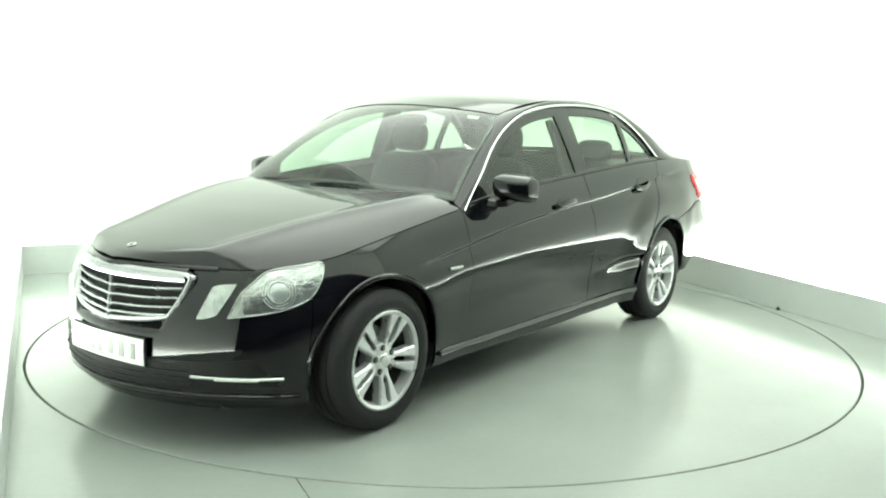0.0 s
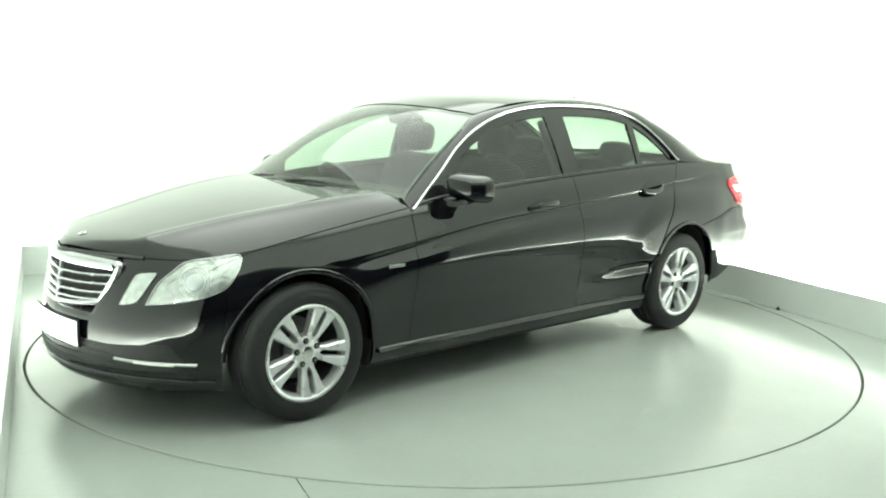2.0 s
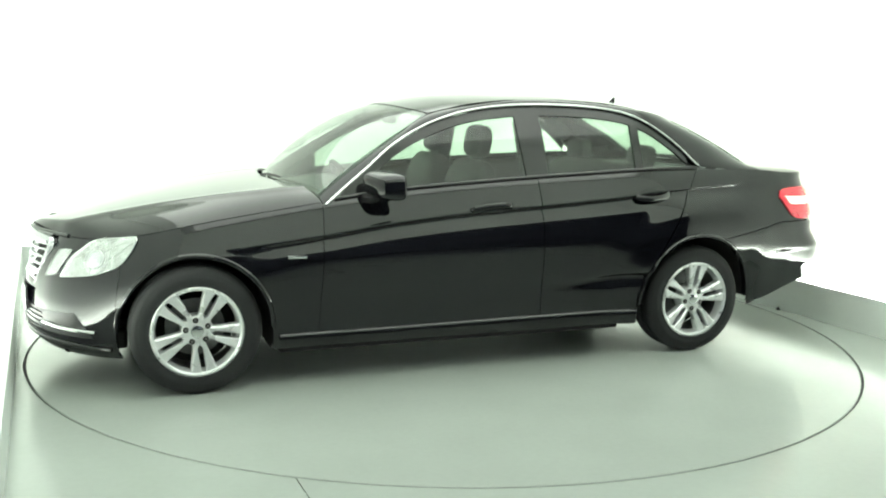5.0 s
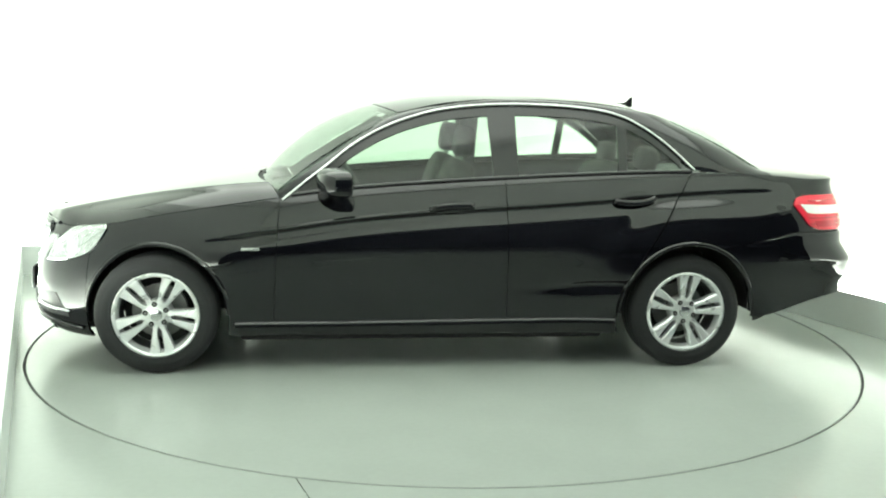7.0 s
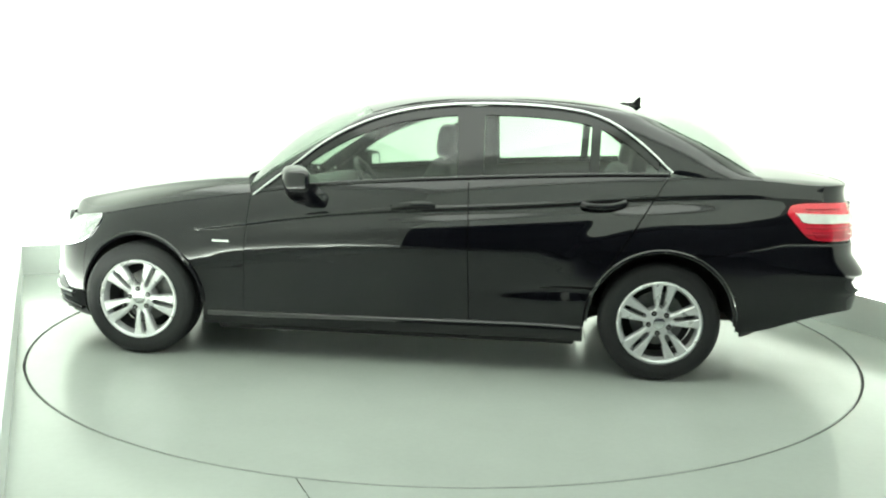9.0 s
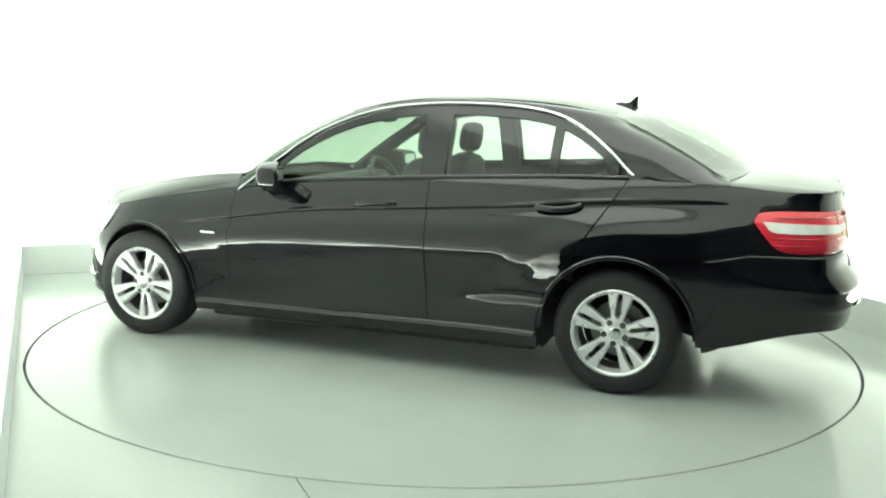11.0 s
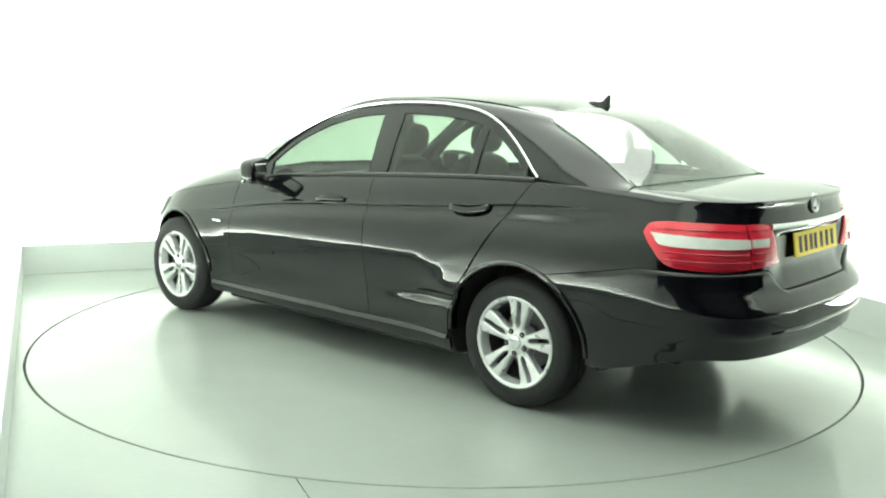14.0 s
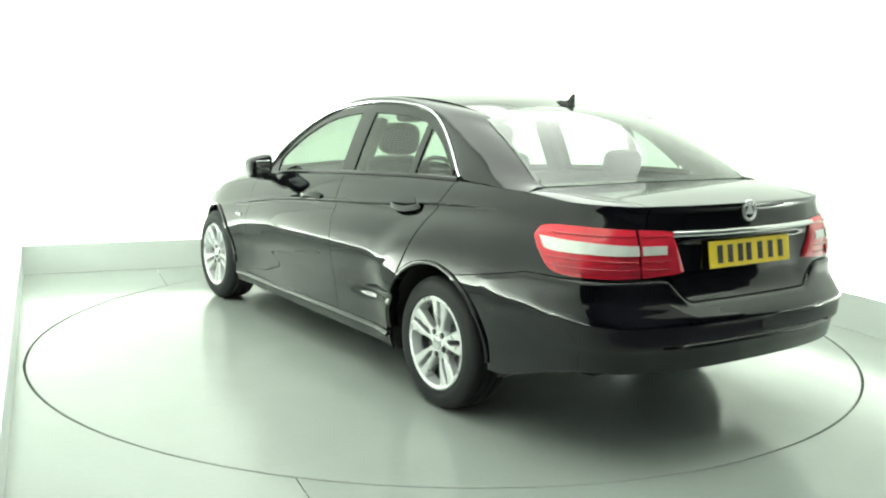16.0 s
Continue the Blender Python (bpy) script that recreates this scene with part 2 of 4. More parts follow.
def booth_floor():
    """Painted floor round the platform, with a round opening, in two sheets that meet at a straight joint."""
    for name, x0, x1, lab in (("floor_1", LX - 0.02, -1.487, "pale grey-green painted floor strip beside the platform"), ("floor_2", -1.483, RX + 0.02, "pale grey-green painted glossy booth floor")):
        bm = bmesh.new()
        n = 160
        xs = np.linspace(x0, x1, n)
        r = R_DISC + 0.012
        for sgn, ye in ((1, BY + 0.02), (-1, FY)):
            prev = None
            for xx in xs:
                yi = math.sqrt(max(r * r - xx * xx, 0.0)) * sgn
                if abs(xx) >= r:
                    yi = 0.0
                cur = [bm.verts.new((xx, yi, 0.0)), bm.verts.new((xx, ye, 0.0)), bm.verts.new((xx, yi, -0.06))]
                if prev:
                    bm.faces.new((prev[0], cur[0], cur[1], prev[1]))
                    bm.faces.new((prev[2], cur[2], cur[0], prev[0]))
                prev = cur
        ob = part(name, bm, FLOOR_M, None, m=BOOTH)
        tagged(ob, lab, "floor", kind="structure")
    slab("floor_pit", LX, RX, FY, BY, -0.12, -0.055, GAP_M, "dark pit under the turning platform", category="floor")


booth_floor()
slab("wall_back", LX - 0.37, RX + 0.4, BY + 0.27, BY + 0.37, -0.05, WALL_H, WALL_M, "bright white seamless booth back wall", category="wall")
slab("wall_side", RX + 0.27, RX + 0.37, FY, BY + 0.27, -0.05, WALL_H, WALL_M, "bright white seamless booth side wall", category="wall")
slab("wall_end", LX - 0.37, LX - 0.27, FY, BY + 0.27, -0.05, WALL_H, WALL_M, "bright white seamless booth end wall", category="wall")
slab("wall_front_header", LX - 0.27, RX + 0.27, FY + 0.001, FY + 0.1, 2.05, WALL_H, WALL_M, "white booth wall above the open front", category="wall")
slab("skirting_back", LX - 0.02, RX, BY, BY + 0.019, 0.0, 0.242, SKIRT_M, "pale grey painted skirting along the back wall", bevel=0.003, category="skirting")
slab("skirting_end", LX - 0.02, LX - 0.001, FY, BY - 0.001, 0.0, 0.242, SKIRT_M, "pale grey painted skirting along the end wall", bevel=0.003, category="skirting")
slab("skirting_side", RX, RX + 0.019, FY, BY, 0.0, 0.242, SKIRT_M, "pale grey painted skirting along the side wall", bevel=0.003, category="skirting")
slab("ceiling", LX - 0.37, RX + 0.37, FY, BY + 0.37, WALL_H, WALL_H + 0.1, CEIL_M, "white booth ceiling with a large softbox", category="ceiling")
slab("cove_floor_back", LX - 0.02, RX + 0.27, BY + 0.02, BY + 0.27, -0.05, 0.0, WALL_M, "white cove base behind the skirting", category="cove")
slab("cove_floor_end", LX - 0.27, LX - 0.02, FY, BY + 0.27, -0.05, 0.0, WALL_M, "white cove base behind the skirting", category="cove")
slab("cove_floor_side", RX + 0.02, RX + 0.27, FY, BY + 0.019, -0.05, 0.0, WALL_M, "white cove base behind the skirting", category="cove")
# unseen room added behind the camera, toned for what the car's paint reflects
slab("floor_workshop", LX - 4.0, RX + 4.0, FY - 5.5, FY - 0.004, -0.05, -0.002, UNSEEN_FLOOR_M, "grey floor of the unseen room added before the booth", category="floor")
slab("wall_workshop_1", LX - 4.1, RX + 4.1, FY - 5.6, FY - 5.5, -0.05, 3.9, ROOM_M, "pale grey wall of the unseen room added for reflections", category="wall")
slab("wall_workshop_2", LX - 4.1, LX - 4.0, FY - 5.5, FY, -0.05, 3.9, ROOM_M, "pale grey wall of the unseen room added for reflections", category="wall")
slab("wall_workshop_3", RX + 4.0, RX + 4.1, FY - 5.5, FY, -0.05, 3.9, ROOM_M, "pale grey wall of the unseen room added for reflections", category="wall")
slab("wall_workshop_4", LX - 4.1, LX - 0.371, FY - 0.004, FY + 0.1, -0.05, 3.9, ROOM_M, "pale grey wall of the unseen added room beside the booth opening", category="wall")
slab("wall_workshop_5", RX + 0.371, RX + 4.1, FY - 0.004, FY + 0.1, -0.05, 3.9, ROOM_M, "pale grey wall of the unseen added room beside the booth opening", category="wall")
slab("ceiling_workshop", LX - 4.1, RX + 4.1, FY - 5.6, FY + 0.1, 3.9, 4.0, ROOM_M, "pale grey ceiling of the unseen room added for reflections", category="ceiling")

# the turning platform
platform = lathe("turntable_platform", [(0.0, 0.0), (0.8, 0.0), (1.6, 0.0), (R_DISC - 0.004, 0.0), (R_DISC, -0.003), (R_DISC, -0.05), (0.0, -0.05)],
                 DISC_M, None, steps=180)
platform.data.transform(Matrix.Rotation(radians(90), 4, "X"))
# dark ring added in the gap round the platform, so the seam shows
ring = lathe("seam_ring", [(R_DISC + 0.0005, -0.006), (R_DISC + 0.0105, -0.006), (R_DISC + 0.0105, -0.04)], GAP_M, platform, steps=180, label="dark ring added in the seam round the turntable")
ring.data.transform(Matrix.Rotation(radians(90), 4, "X"))
tagged(platform, "round flush grey-green painted turntable in the booth floor", "turntable")
bm = bmesh.new()
bmesh.ops.create_cone(bm, segments=14, radius1=0.016, radius2=0.006, depth=0.022, cap_ends=True)
stud = part("floor_stud", bm, PLASTIC, None, m=BOOTH @ pose(2.552, -0.25, 0.011))
tagged(stud, "small black rubber stud on the floor by the skirting", "stud")

# ---- the car's form: x forward, y to its left, z up, from the middle of the wheelbase on the ground ----
PLAN = spline([(2.252, 0.0), (2.243, 0.12), (2.218, 0.25), (2.171, 0.4), (2.107, 0.54), (2.007, 0.675), (1.864, 0.79), (1.67, 0.868), (1.44, 0.906),
               (1.1, 0.918), (0.6, 0.922), (0.0, 0.924), (-0.6, 0.924), (-1.1, 0.916), (-1.44, 0.905), (-1.75, 0.887), (-2.0, 0.864), (-2.2, 0.846),
               (-2.37, 0.805), (-2.49, 0.70), (-2.55, 0.52), (-2.578, 0.33), (-2.588, 0.15), (-2.59, 0.0)], 900)
PLAN_LEN = np.concatenate([[0], np.cumsum(np.linalg.norm(np.diff(PLAN, axis=0), axis=1))])
S_END = PLAN_LEN[-1]
belt_z = curve((-2.6, 1.055), (-2.3, 1.058), (-2.0, 1.075), (-1.5, 1.088), (-1.2, 1.083), (-0.8, 1.066), (-0.4, 1.044), (0.0, 1.018), (0.4, 0.985),
               (0.78, 0.935), (1.0, 0.902), (1.3, 0.855), (1.7, 0.785), (1.85, 0.765), (2.0, 0.748), (2.1, 0.745), (2.2, 0.752), (2.26, 0.757))
inset_top = curve((-0.6, 0.0), (-0.45, 0.0), (-0.38, 0.0015), (-0.32, 0.005), (-0.26, 0.013), (-0.2, 0.026), (-0.15, 0.042), (-0.1, 0.06), (-0.06, 0.076), (-0.03, 0.09), (0.0, 0.108), (0.06, 0.15))
inset_low = curve((0.1, 0.1), (0.17, 0.072), (0.215, 0.05), (0.25, 0.040), (0.28, 0.0375), (0.31, 0.0365), (0.345, 0.035), (0.4, 0.031), (0.46, 0.0225), (0.52, 0.011), (0.58, 0.0035), (0.64, 0.0), (1.2, 0.0))
grille_edge = curve((0.4, 0.30), (0.53, 0.315), (0.558, 0.338), (0.625, 0.375), (0.698, 0.405), (0.75, 0.405))
tuck = curve((0.1, 0.02), (0.25, 0.018), (0.28, 0.017), (0.31, 0.0145), (0.345, 0.0125), (0.4, 0.0115), (0.46, 0.0125), (0.52, 0.0125), (0.58, 0.0105), (0.62, 0.007), (0.66, 0.002), (0.69, 0.0), (1.2, 0.0))
nose = curve((0.1, -0.12), (0.17, -0.055), (0.21, -0.02), (0.27, -0.003), (0.36, 0.0), (0.42, -0.0015), (0.46, -0.007), (0.5, -0.015), (0.57, -0.03), (0.64, -0.05), (0.7, -0.075), (0.76, -0.11), (0.82, -0.15))
tail = curve((0.2, 0.13), (0.28, 0.075), (0.35, 0.045), (0.42, 0.03), (0.485, 0.018), (0.502, 0.002), (0.52, 0.0), (0.58, 0.0), (0.605, 0.012), (0.65, 0.045), (0.7, 0.075), (0.8, 0.08), (0.9, 0.088),
             (0.96, 0.105), (1.02, 0.115), (1.06, 0.105), (1.1, 0.11))
swage_z = curve((-2.3, 0.985), (-1.9, 0.985), (-1.41, 0.965), (-0.94, 0.92), (-0.52, 0.888), (-0.01, 0.852), (0.38, 0.815), (0.87, 0.745), (1.2, 0.70))


def plan_at(s):
    return np.interp(s, PLAN_LEN, PLAN[:, 0]), np.interp(s, PLAN_LEN, PLAN[:, 1])


def s_of_x(x):
    return float(np.interp(-x, -PLAN[:, 0], PLAN_LEN))


def s_front(y):
    return float(np.interp(y, PLAN[:300, 1], PLAN_LEN[:300]))


def s_rear(y):
    return float(S_END - np.interp(y, PLAN[::-1][:300, 1], S_END - PLAN_LEN[::-1][:300]))


def seam_z(s):
    """Height of the joint between the rear bumper and the wing, the lamp or the boot lid above it."""
    x0, y0 = plan_at(s)
    z = 0.672 + 0.09 * min(max((-1.58 - x0) / 0.5, 0.0), 1.0)
    if x0 < -2.3:
        z -= 0.095 * smooth01(0.50, 0.36, abs(y0))
    return z


def S(s, z, lift=0.0):
    """The point of the car's outer skin at the run s round its plan and the height z."""
    x0, y0 = plan_at(s)
    f, r = smooth01(1.45, 2.1, x0), smooth01(-1.85, -2.42, x0)
    across = min(1.0, abs(y0) / 0.4)
    nz = nose(z)
    if z > 0.5:
        nz *= 0.45 + 0.55 * across
    x = x0 + nz * f + tail(z) * r
    d = inset_top(z - belt_z(x0)) + inset_low(z)
    side = smooth01(-2.0, -1.5, x0) * smooth01(1.35, 0.9, x0)
    zs = swage_z(x0)
    if z < zs:
        d += side * 0.014 * math.exp(-((z - zs + 0.006) / 0.045) ** 2)
    else:
        d += side * 0.0138 * math.exp(-((z - zs) / 0.011) ** 2)
        d -= side * 0.004 * math.exp(-((z - zs - 0.016) / 0.010) ** 2)
    d += tuck(z) * smooth01(-1.06, -0.86, x0) * smooth01(1.15, 0.85, x0)
    # the door turns upright again towards the rear arch
    d -= 0.015 * smooth01(0.66, 0.48, z) * smooth01(0.33, 0.44, z) * smooth01(-0.80, -1.04, x0) * smooth01(-1.5, -1.2, x0)
    back = smooth01(-0.55, -1.02, x0)
    groove = z - 0.452 - 0.03 * back
    wide = 0.02 if groove > 0 else 0.028 + 0.026 * back
    d += (0.006 + 0.017 * back) * math.exp(-(groove / wide) ** 2) * smooth01(-0.35, -0.7, x0) * smooth01(-1.3, -1.1, x0)
    arc = 0.93 - 0.22 * ((x0 + 1.5) / 0.62) ** 2 if x0 > -1.5 else 0.93 + 0.02 * smooth01(-1.5, -2.0, x0)
    d -= 0.025 * smooth01(-0.70, -1.16, x0) * smooth01(-2.3, -1.75, x0) * smooth01(arc + 0.035, arc - 0.13, z)
    d -= 0.008 * math.exp(-((x0 - 1.44) / 0.4) ** 2) * math.exp(-((z - 0.66) / 0.12) ** 2)
    low_rear = smooth01(0.597, 0.578, z) * smooth01(-1.9, -2.15, x0)
    x += 0.008 * low_rear * r
    d += 0.007 * low_rear * smooth01(-2.5, -2.2, x0)
    # the bumper stands proud of the wing and the lid above it
    if x0 < -1.7:
        zb = seam_z(s)
        step = 0.011 * smooth01(zb + 0.006, zb - 0.014, z)
        d -= step * smooth01(-1.76, -1.92, x0)
        x -= step * r
    y = y0 * (1 - d / 0.92)
    # seat of the grille
    if x0 > 1.9:
        yg = grille_edge(z)
        x -= 0.075 * smooth01(yg + 0.012, yg - 0.02, abs(y0)) * smooth01(0.49, 0.525, z) * smooth01(0.74, 0.722, z)
    # shallow well for the rear plate
    if x0 < -2.3:
        w = smooth01(0.50, 0.33, abs(y0)) * smooth01(0.66, 0.77, z) * smooth01(0.925, 0.895, z)
        x += 0.02 * w
    p = np.array((x, y, z))
    if lift:
        p = p + lift * skin_normal(s, z)
    return p


def skin_normal(s, z):
    a, b = S(s - 0.004, z), S(s + 0.004, z)
    c, d = S(s, z - 0.004), S(s, z + 0.004)
    n = np.cross(b - a, d - c)
    n /= np.linalg.norm(n)
    return n if n @ (S(s, z) - np.array((a[0] * 0.85, 0, 0.5))) > 0 else -n


def SX(x, z, lift=0.0):
    return S(s_of_x(x), z, lift)


R_ARCH, R_REAR, HUB_Z, WB = 0.372, 0.39, 0.318, 1.437


def sill_z(x):
    if x > 1.7:
        return 0.19
    if x < -1.7:
        return 0.275 + 0.07 * smooth01(-1.8, -2.4, x)
    return 0.205


def arch_radius(xc):
    return R_ARCH if xc > 0 else R_REAR


def arch_low(xc):
    """(x, z) along a wheel arch from its front foot over the top to its rear foot."""
    out = [(xc + arch_radius(xc) + 0.001, sill_z(xc + arch_radius(xc) + 0.05))]
    for i in range(41):
        a = math.pi * i / 40
        out.append((xc + arch_radius(xc) * math.cos(a), HUB_Z + arch_radius(xc) * math.sin(a)))
    out.append((xc - arch_radius(xc) - 0.001, sill_z(xc - arch_radius(xc) - 0.05)))
    return out


def columns(low, top, rows=26):
    """Skin points on straight columns from low to top, both (x, z) lists of one length."""
    out = []
    for (x0, z0), (x1, z1) in zip(low, top):
        col = []
        for k in range(rows):
            f = k / (rows - 1)
            col.append(SX(x0 + (x1 - x0) * f, z0 + (z1 - z0) * f))
        out.append(col)
    return out


A_SEAM = math.pi - math.asin((0.672 - HUB_Z) / R_REAR)


def run(a, b, n):
    return [a + (b - a) * i / (n - 1) for i in range(n)]


car = new("saloon_car")
tagged(car, "black four-door saloon car with alloy wheels parked on a turntable", "car")
SIDES = (1, -1)
G = 0.0022     # half a shut gap

# inner shell, dark, behind the shut gaps
for sd in SIDES:
    pts = []
    for s in np.linspace(0.0, S_END, 240):
        x0 = plan_at(s)[0]
        zb = belt_z(x0) - 0.004
        z0 = 0.24 + 0.19 * smooth01(-1.8, -2.3, x0)
        for xc in (WB, -WB):
            if abs(x0 - xc) < arch_radius(xc) + 0.02:
                z0 = max(z0, HUB_Z + math.sqrt(max((arch_radius(xc) + 0.02) ** 2 - (x0 - xc) ** 2, 0)))
        pts.append([S(s, z0 + (zb - z0) * k / 13, -0.03) for k in range(14)])
    panel("inner_shell", pts, UNDER, car, rim=0, side=sd)

# front bumper: the whole nose ahead of the front arches, below the lamps and the bonnet
front_s = list(np.linspace(0.0, s_of_x(1.95), 46)) + [s_of_x(x) for x in np.linspace(1.945, WB + R_ARCH + 0.002, 10)]


def bumper_top(s):
    return belt_z(plan_at(s)[0]) - 0.001


bump = [[S(s, z) for z in np.linspace(0.175, bumper_top(s), 40)] for s in front_s]
full = [[q * MIRROR_Y for q in col] for col in bump[::-1]] + bump[1:]
front_bumper = panel("front_bumper", full, PAINT, car, centre=(1.2, 0, 0.45))

for sd in SIDES:
    # front wing over the arch
    low = arch_low(WB)[1:-1]
    xs_top = run(WB + R_ARCH - G, WB - R_ARCH + 0.02, len(low))
    front_wing = panel("front_wing", columns(low, [(x, belt_z(x) - 0.002) for x in xs_top], 80), PAINT, car, side=sd)
    # its part behind the arch, down to the sill
    xs_low, xs_mid, xs_top = run(low[-1][0], 0.835 + G, 16), run(low[-1][0], 0.83 + G, 16), run(WB - R_ARCH + 0.02, 0.80 + G, 16)
    foot = columns([(x, 0.21) for x in xs_low], [(x, low[-1][1]) for x in xs_mid], 14)
    upper = columns([(x, low[-1][1]) for x in xs_mid], [(x, belt_z(x) - 0.002) for x in xs_top], 80)
    panel("wing_foot", [a[:-1] + b for a, b in zip(foot, upper)], PAINT, front_wing, side=sd)
    # front door
    lowx, topx = run(0.835 - G, -0.425 + G, 70), run(0.80 - G, -0.405 + G, 70)
    front_door = panel("front_door", columns([(x, 0.272) for x in lowx], [(x, belt_z(x) - 0.002) for x in topx], 150), PAINT, car, side=sd)
    # rear door, cut back by the arch
    low = [(x, 0.272) for x in run(-0.425 - G, -1.025, 44)]
    for a in run(-0.10, 0.62, 14):
        low.append((-WB + (R_REAR + 0.012) * math.cos(a), HUB_Z + (R_REAR + 0.012) * math.sin(a)))
    top = [(x, belt_z(x) - 0.002) for x in run(-0.405 - G, -1.455 + G, len(low))]
    rear_door = panel("rear_door", columns(low, top, 150), PAINT, car, side=sd)
    # rear wing
    low = [(-WB + R_REAR * math.cos(a), HUB_Z + R_REAR * math.sin(a)) for a in run(0.63, A_SEAM, 28)]
    top = [(x, belt_z(x) - 0.002) for x in run(-1.455 - G, low[-1][0] - 0.064, 28)]
    cols = columns(low, top, 60)
    s0, s1 = s_of_x(low[-1][0] - 0.004), s_rear(0.605)
    for f in np.linspace(0, 1, 46):
        s = s0 + (s1 - s0) * f
        st = s + 0.066 * (1 - f)
        zt = belt_z(plan_at(st)[0]) - 0.002
        zl = seam_z(s) + 0.003
        cols.append([S(s + (st - s) * k / 59, zl + (zt - zl) * k / 59) for k in range(60)])
    panel("rear_wing", cols, PAINT, car, side=sd)
    # sill under the doors
    sill = [[SX(x, z) for z in run(0.195, 0.268, 8)] for x in run(WB - R_ARCH - 0.002, -WB + R_REAR + 0.01, 60)]
    panel("sill", sill, PAINT, car, side=sd)
    path = [SX(x, 0.262 + 0.012 * smooth01(0.9, -0.9, x), 0.008) for x in run(WB - R_ARCH - 0.03, -WB + R_REAR + 0.02, 50)]
    sweep("sill_moulding", path, 0.03, 0.016, PAINT, car, up=(0, 0.85, 0.53), side=sd)
    # rolled lip of each wheel arch
    for xc in (WB, -WB):
        path = [SX(x, z, 0.002) for x, z in arch_low(xc)[1:-1]]
        nor = [skin_normal(s_of_x(x), z) for x, z in arch_low(xc)[1:-1]]
        sweep("arch_lip", path, 0.022, 0.02, PAINT, car, normals=nor, side=sd)
        flange = [[SX(x, z) * np.array((1, 0, 1)) + np.array((0.004 * (xc - x) / arch_radius(xc), SX(x, z)[1] - dy, 0.004 * (HUB_Z - z) / arch_radius(xc))) for dy in (0.001, 0.02, 0.045)] for x, z in arch_low(xc)[1:-1]]
        panel("arch_flange", flange, PAINT, car, rim=0, side=sd, centre=(xc, 0, 3))
        # liner of the wheel well
        well = [[np.array((xc + (arch_radius(xc) + 0.008) * math.cos(a), y, HUB_Z + (arch_radius(xc) + 0.008) * math.sin(a))) for y in run(0.30, SX(xc + arch_radius(xc) * math.cos(a), HUB_Z + arch_radius(xc) * math.sin(a))[1] - 0.02, 6)] for a in run(*((-0.2, math.pi + 0.32) if xc > 0 else (-0.32, math.pi + 0.02)), 40)]
        panel("arch_liner", well, UNDER, car, rim=0, side=sd, centre=(xc, 0, 3))
        back = [[np.array((xc + r * math.cos(a), 0.30, HUB_Z + r * math.sin(a))) for r in (0.0, 0.2, arch_radius(xc) + 0.008)] for a in run(-0.35, math.pi + 0.35, 36)]
        panel("arch_liner", back, UNDER, car, rim=0, side=sd)

# rear bumper and boot
cols = columns([(-WB + R_REAR * math.cos(a), HUB_Z + R_REAR * math.sin(a)) for a in run(A_SEAM + 0.01, math.pi, 20)],
               [(x, seam_z(s_of_x(x)) - 0.002) for x in run(-WB + R_REAR * math.cos(A_SEAM) - 0.002, -1.81, 20)], 38)
rear_s = [s_of_x(x) for x in np.linspace(-WB - R_REAR - 0.002, -2.2, 14)] + list(np.linspace(s_of_x(-2.205), S_END, 40))
for s in rear_s:
    x0 = plan_at(s)[0]
    z0 = 0.285 + 0.112 * smooth01(-1.85, -2.45, x0)
    cols.append([S(s, z0 + (seam_z(s) - 0.002 - z0) * k / 37) for k in range(38)])
full = cols + [[q * MIRROR_Y for q in col] for col in cols[::-1][1:]]
rear_bumper = panel("rear_bumper", full, PAINT, car, centre=(-1.2, 0, 0.45))
crease = [S(s, 0.503, 0.004) for s in np.linspace(s_rear(0.55), S_END, 24)]
sweep("bumper_strip", crease + [q * MIRROR_Y for q in crease[::-1][1:]], 0.022, 0.014, PAINT, rear_bumper, up=(-1, 0, 0.3), taper=lambda f: 0.1 + 0.9 * smooth01(0, 0.12, f) * smooth01(1, 0.88, f))
# ledge on top of the bumper under the boot lid
ledge = [[S(s, seam_z(s) - 0.002) + np.array((k * 0.03, 0, 0.002 * k)) for k in range(3)] for s in np.linspace(s_rear(0.62), S_END, 20)]
panel("bumper_ledge", ledge + [[q * MIRROR_Y for q in c] for c in ledge[::-1][1:]], PLASTIC, car, rim=0, centre=(-2.2, 0, 0))
lid = [[S(s, seam_z(s) + 0.005 + (belt_z(-2.5) - seam_z(s) - 0.005) * k / 45) for k in range(46)] for s in np.linspace(s_rear(0.60), S_END, 50)]
lid_full = lid + [[q * MIRROR_Y for q in c] for c in lid[::-1][1:]]
boot_lid = panel("boot_lid", lid_full, PAINT, car, centre=(-1.6, 0, 0.8))

# bonnet
bonnet_c = curve((0.85, 1.008), (0.95, 1.003), (1.2, 0.978), (1.55, 0.925), (1.8, 0.875), (1.95, 0.843), (2.08, 0.813), (2.16, 0.790), (2.22, 0.757))
cowl_x = lambda y: 0.965 - 0.16 * (abs(y) / 0.78) ** 2.2
BELT_FRONT = np.array([S(s, belt_z(plan_at(s)[0])) for s in np.linspace(0, s_of_x(0.78), 400)])


def belt_edge(x):
    """Half width of the upper edge of the body at x, ahead of the doors."""
    return float(np.interp(-x, -BELT_FRONT[:, 0], BELT_FRONT[:, 1]))


def belt_height(x):
    return float(np.interp(-x, -BELT_FRONT[:, 0], BELT_FRONT[:, 2]))


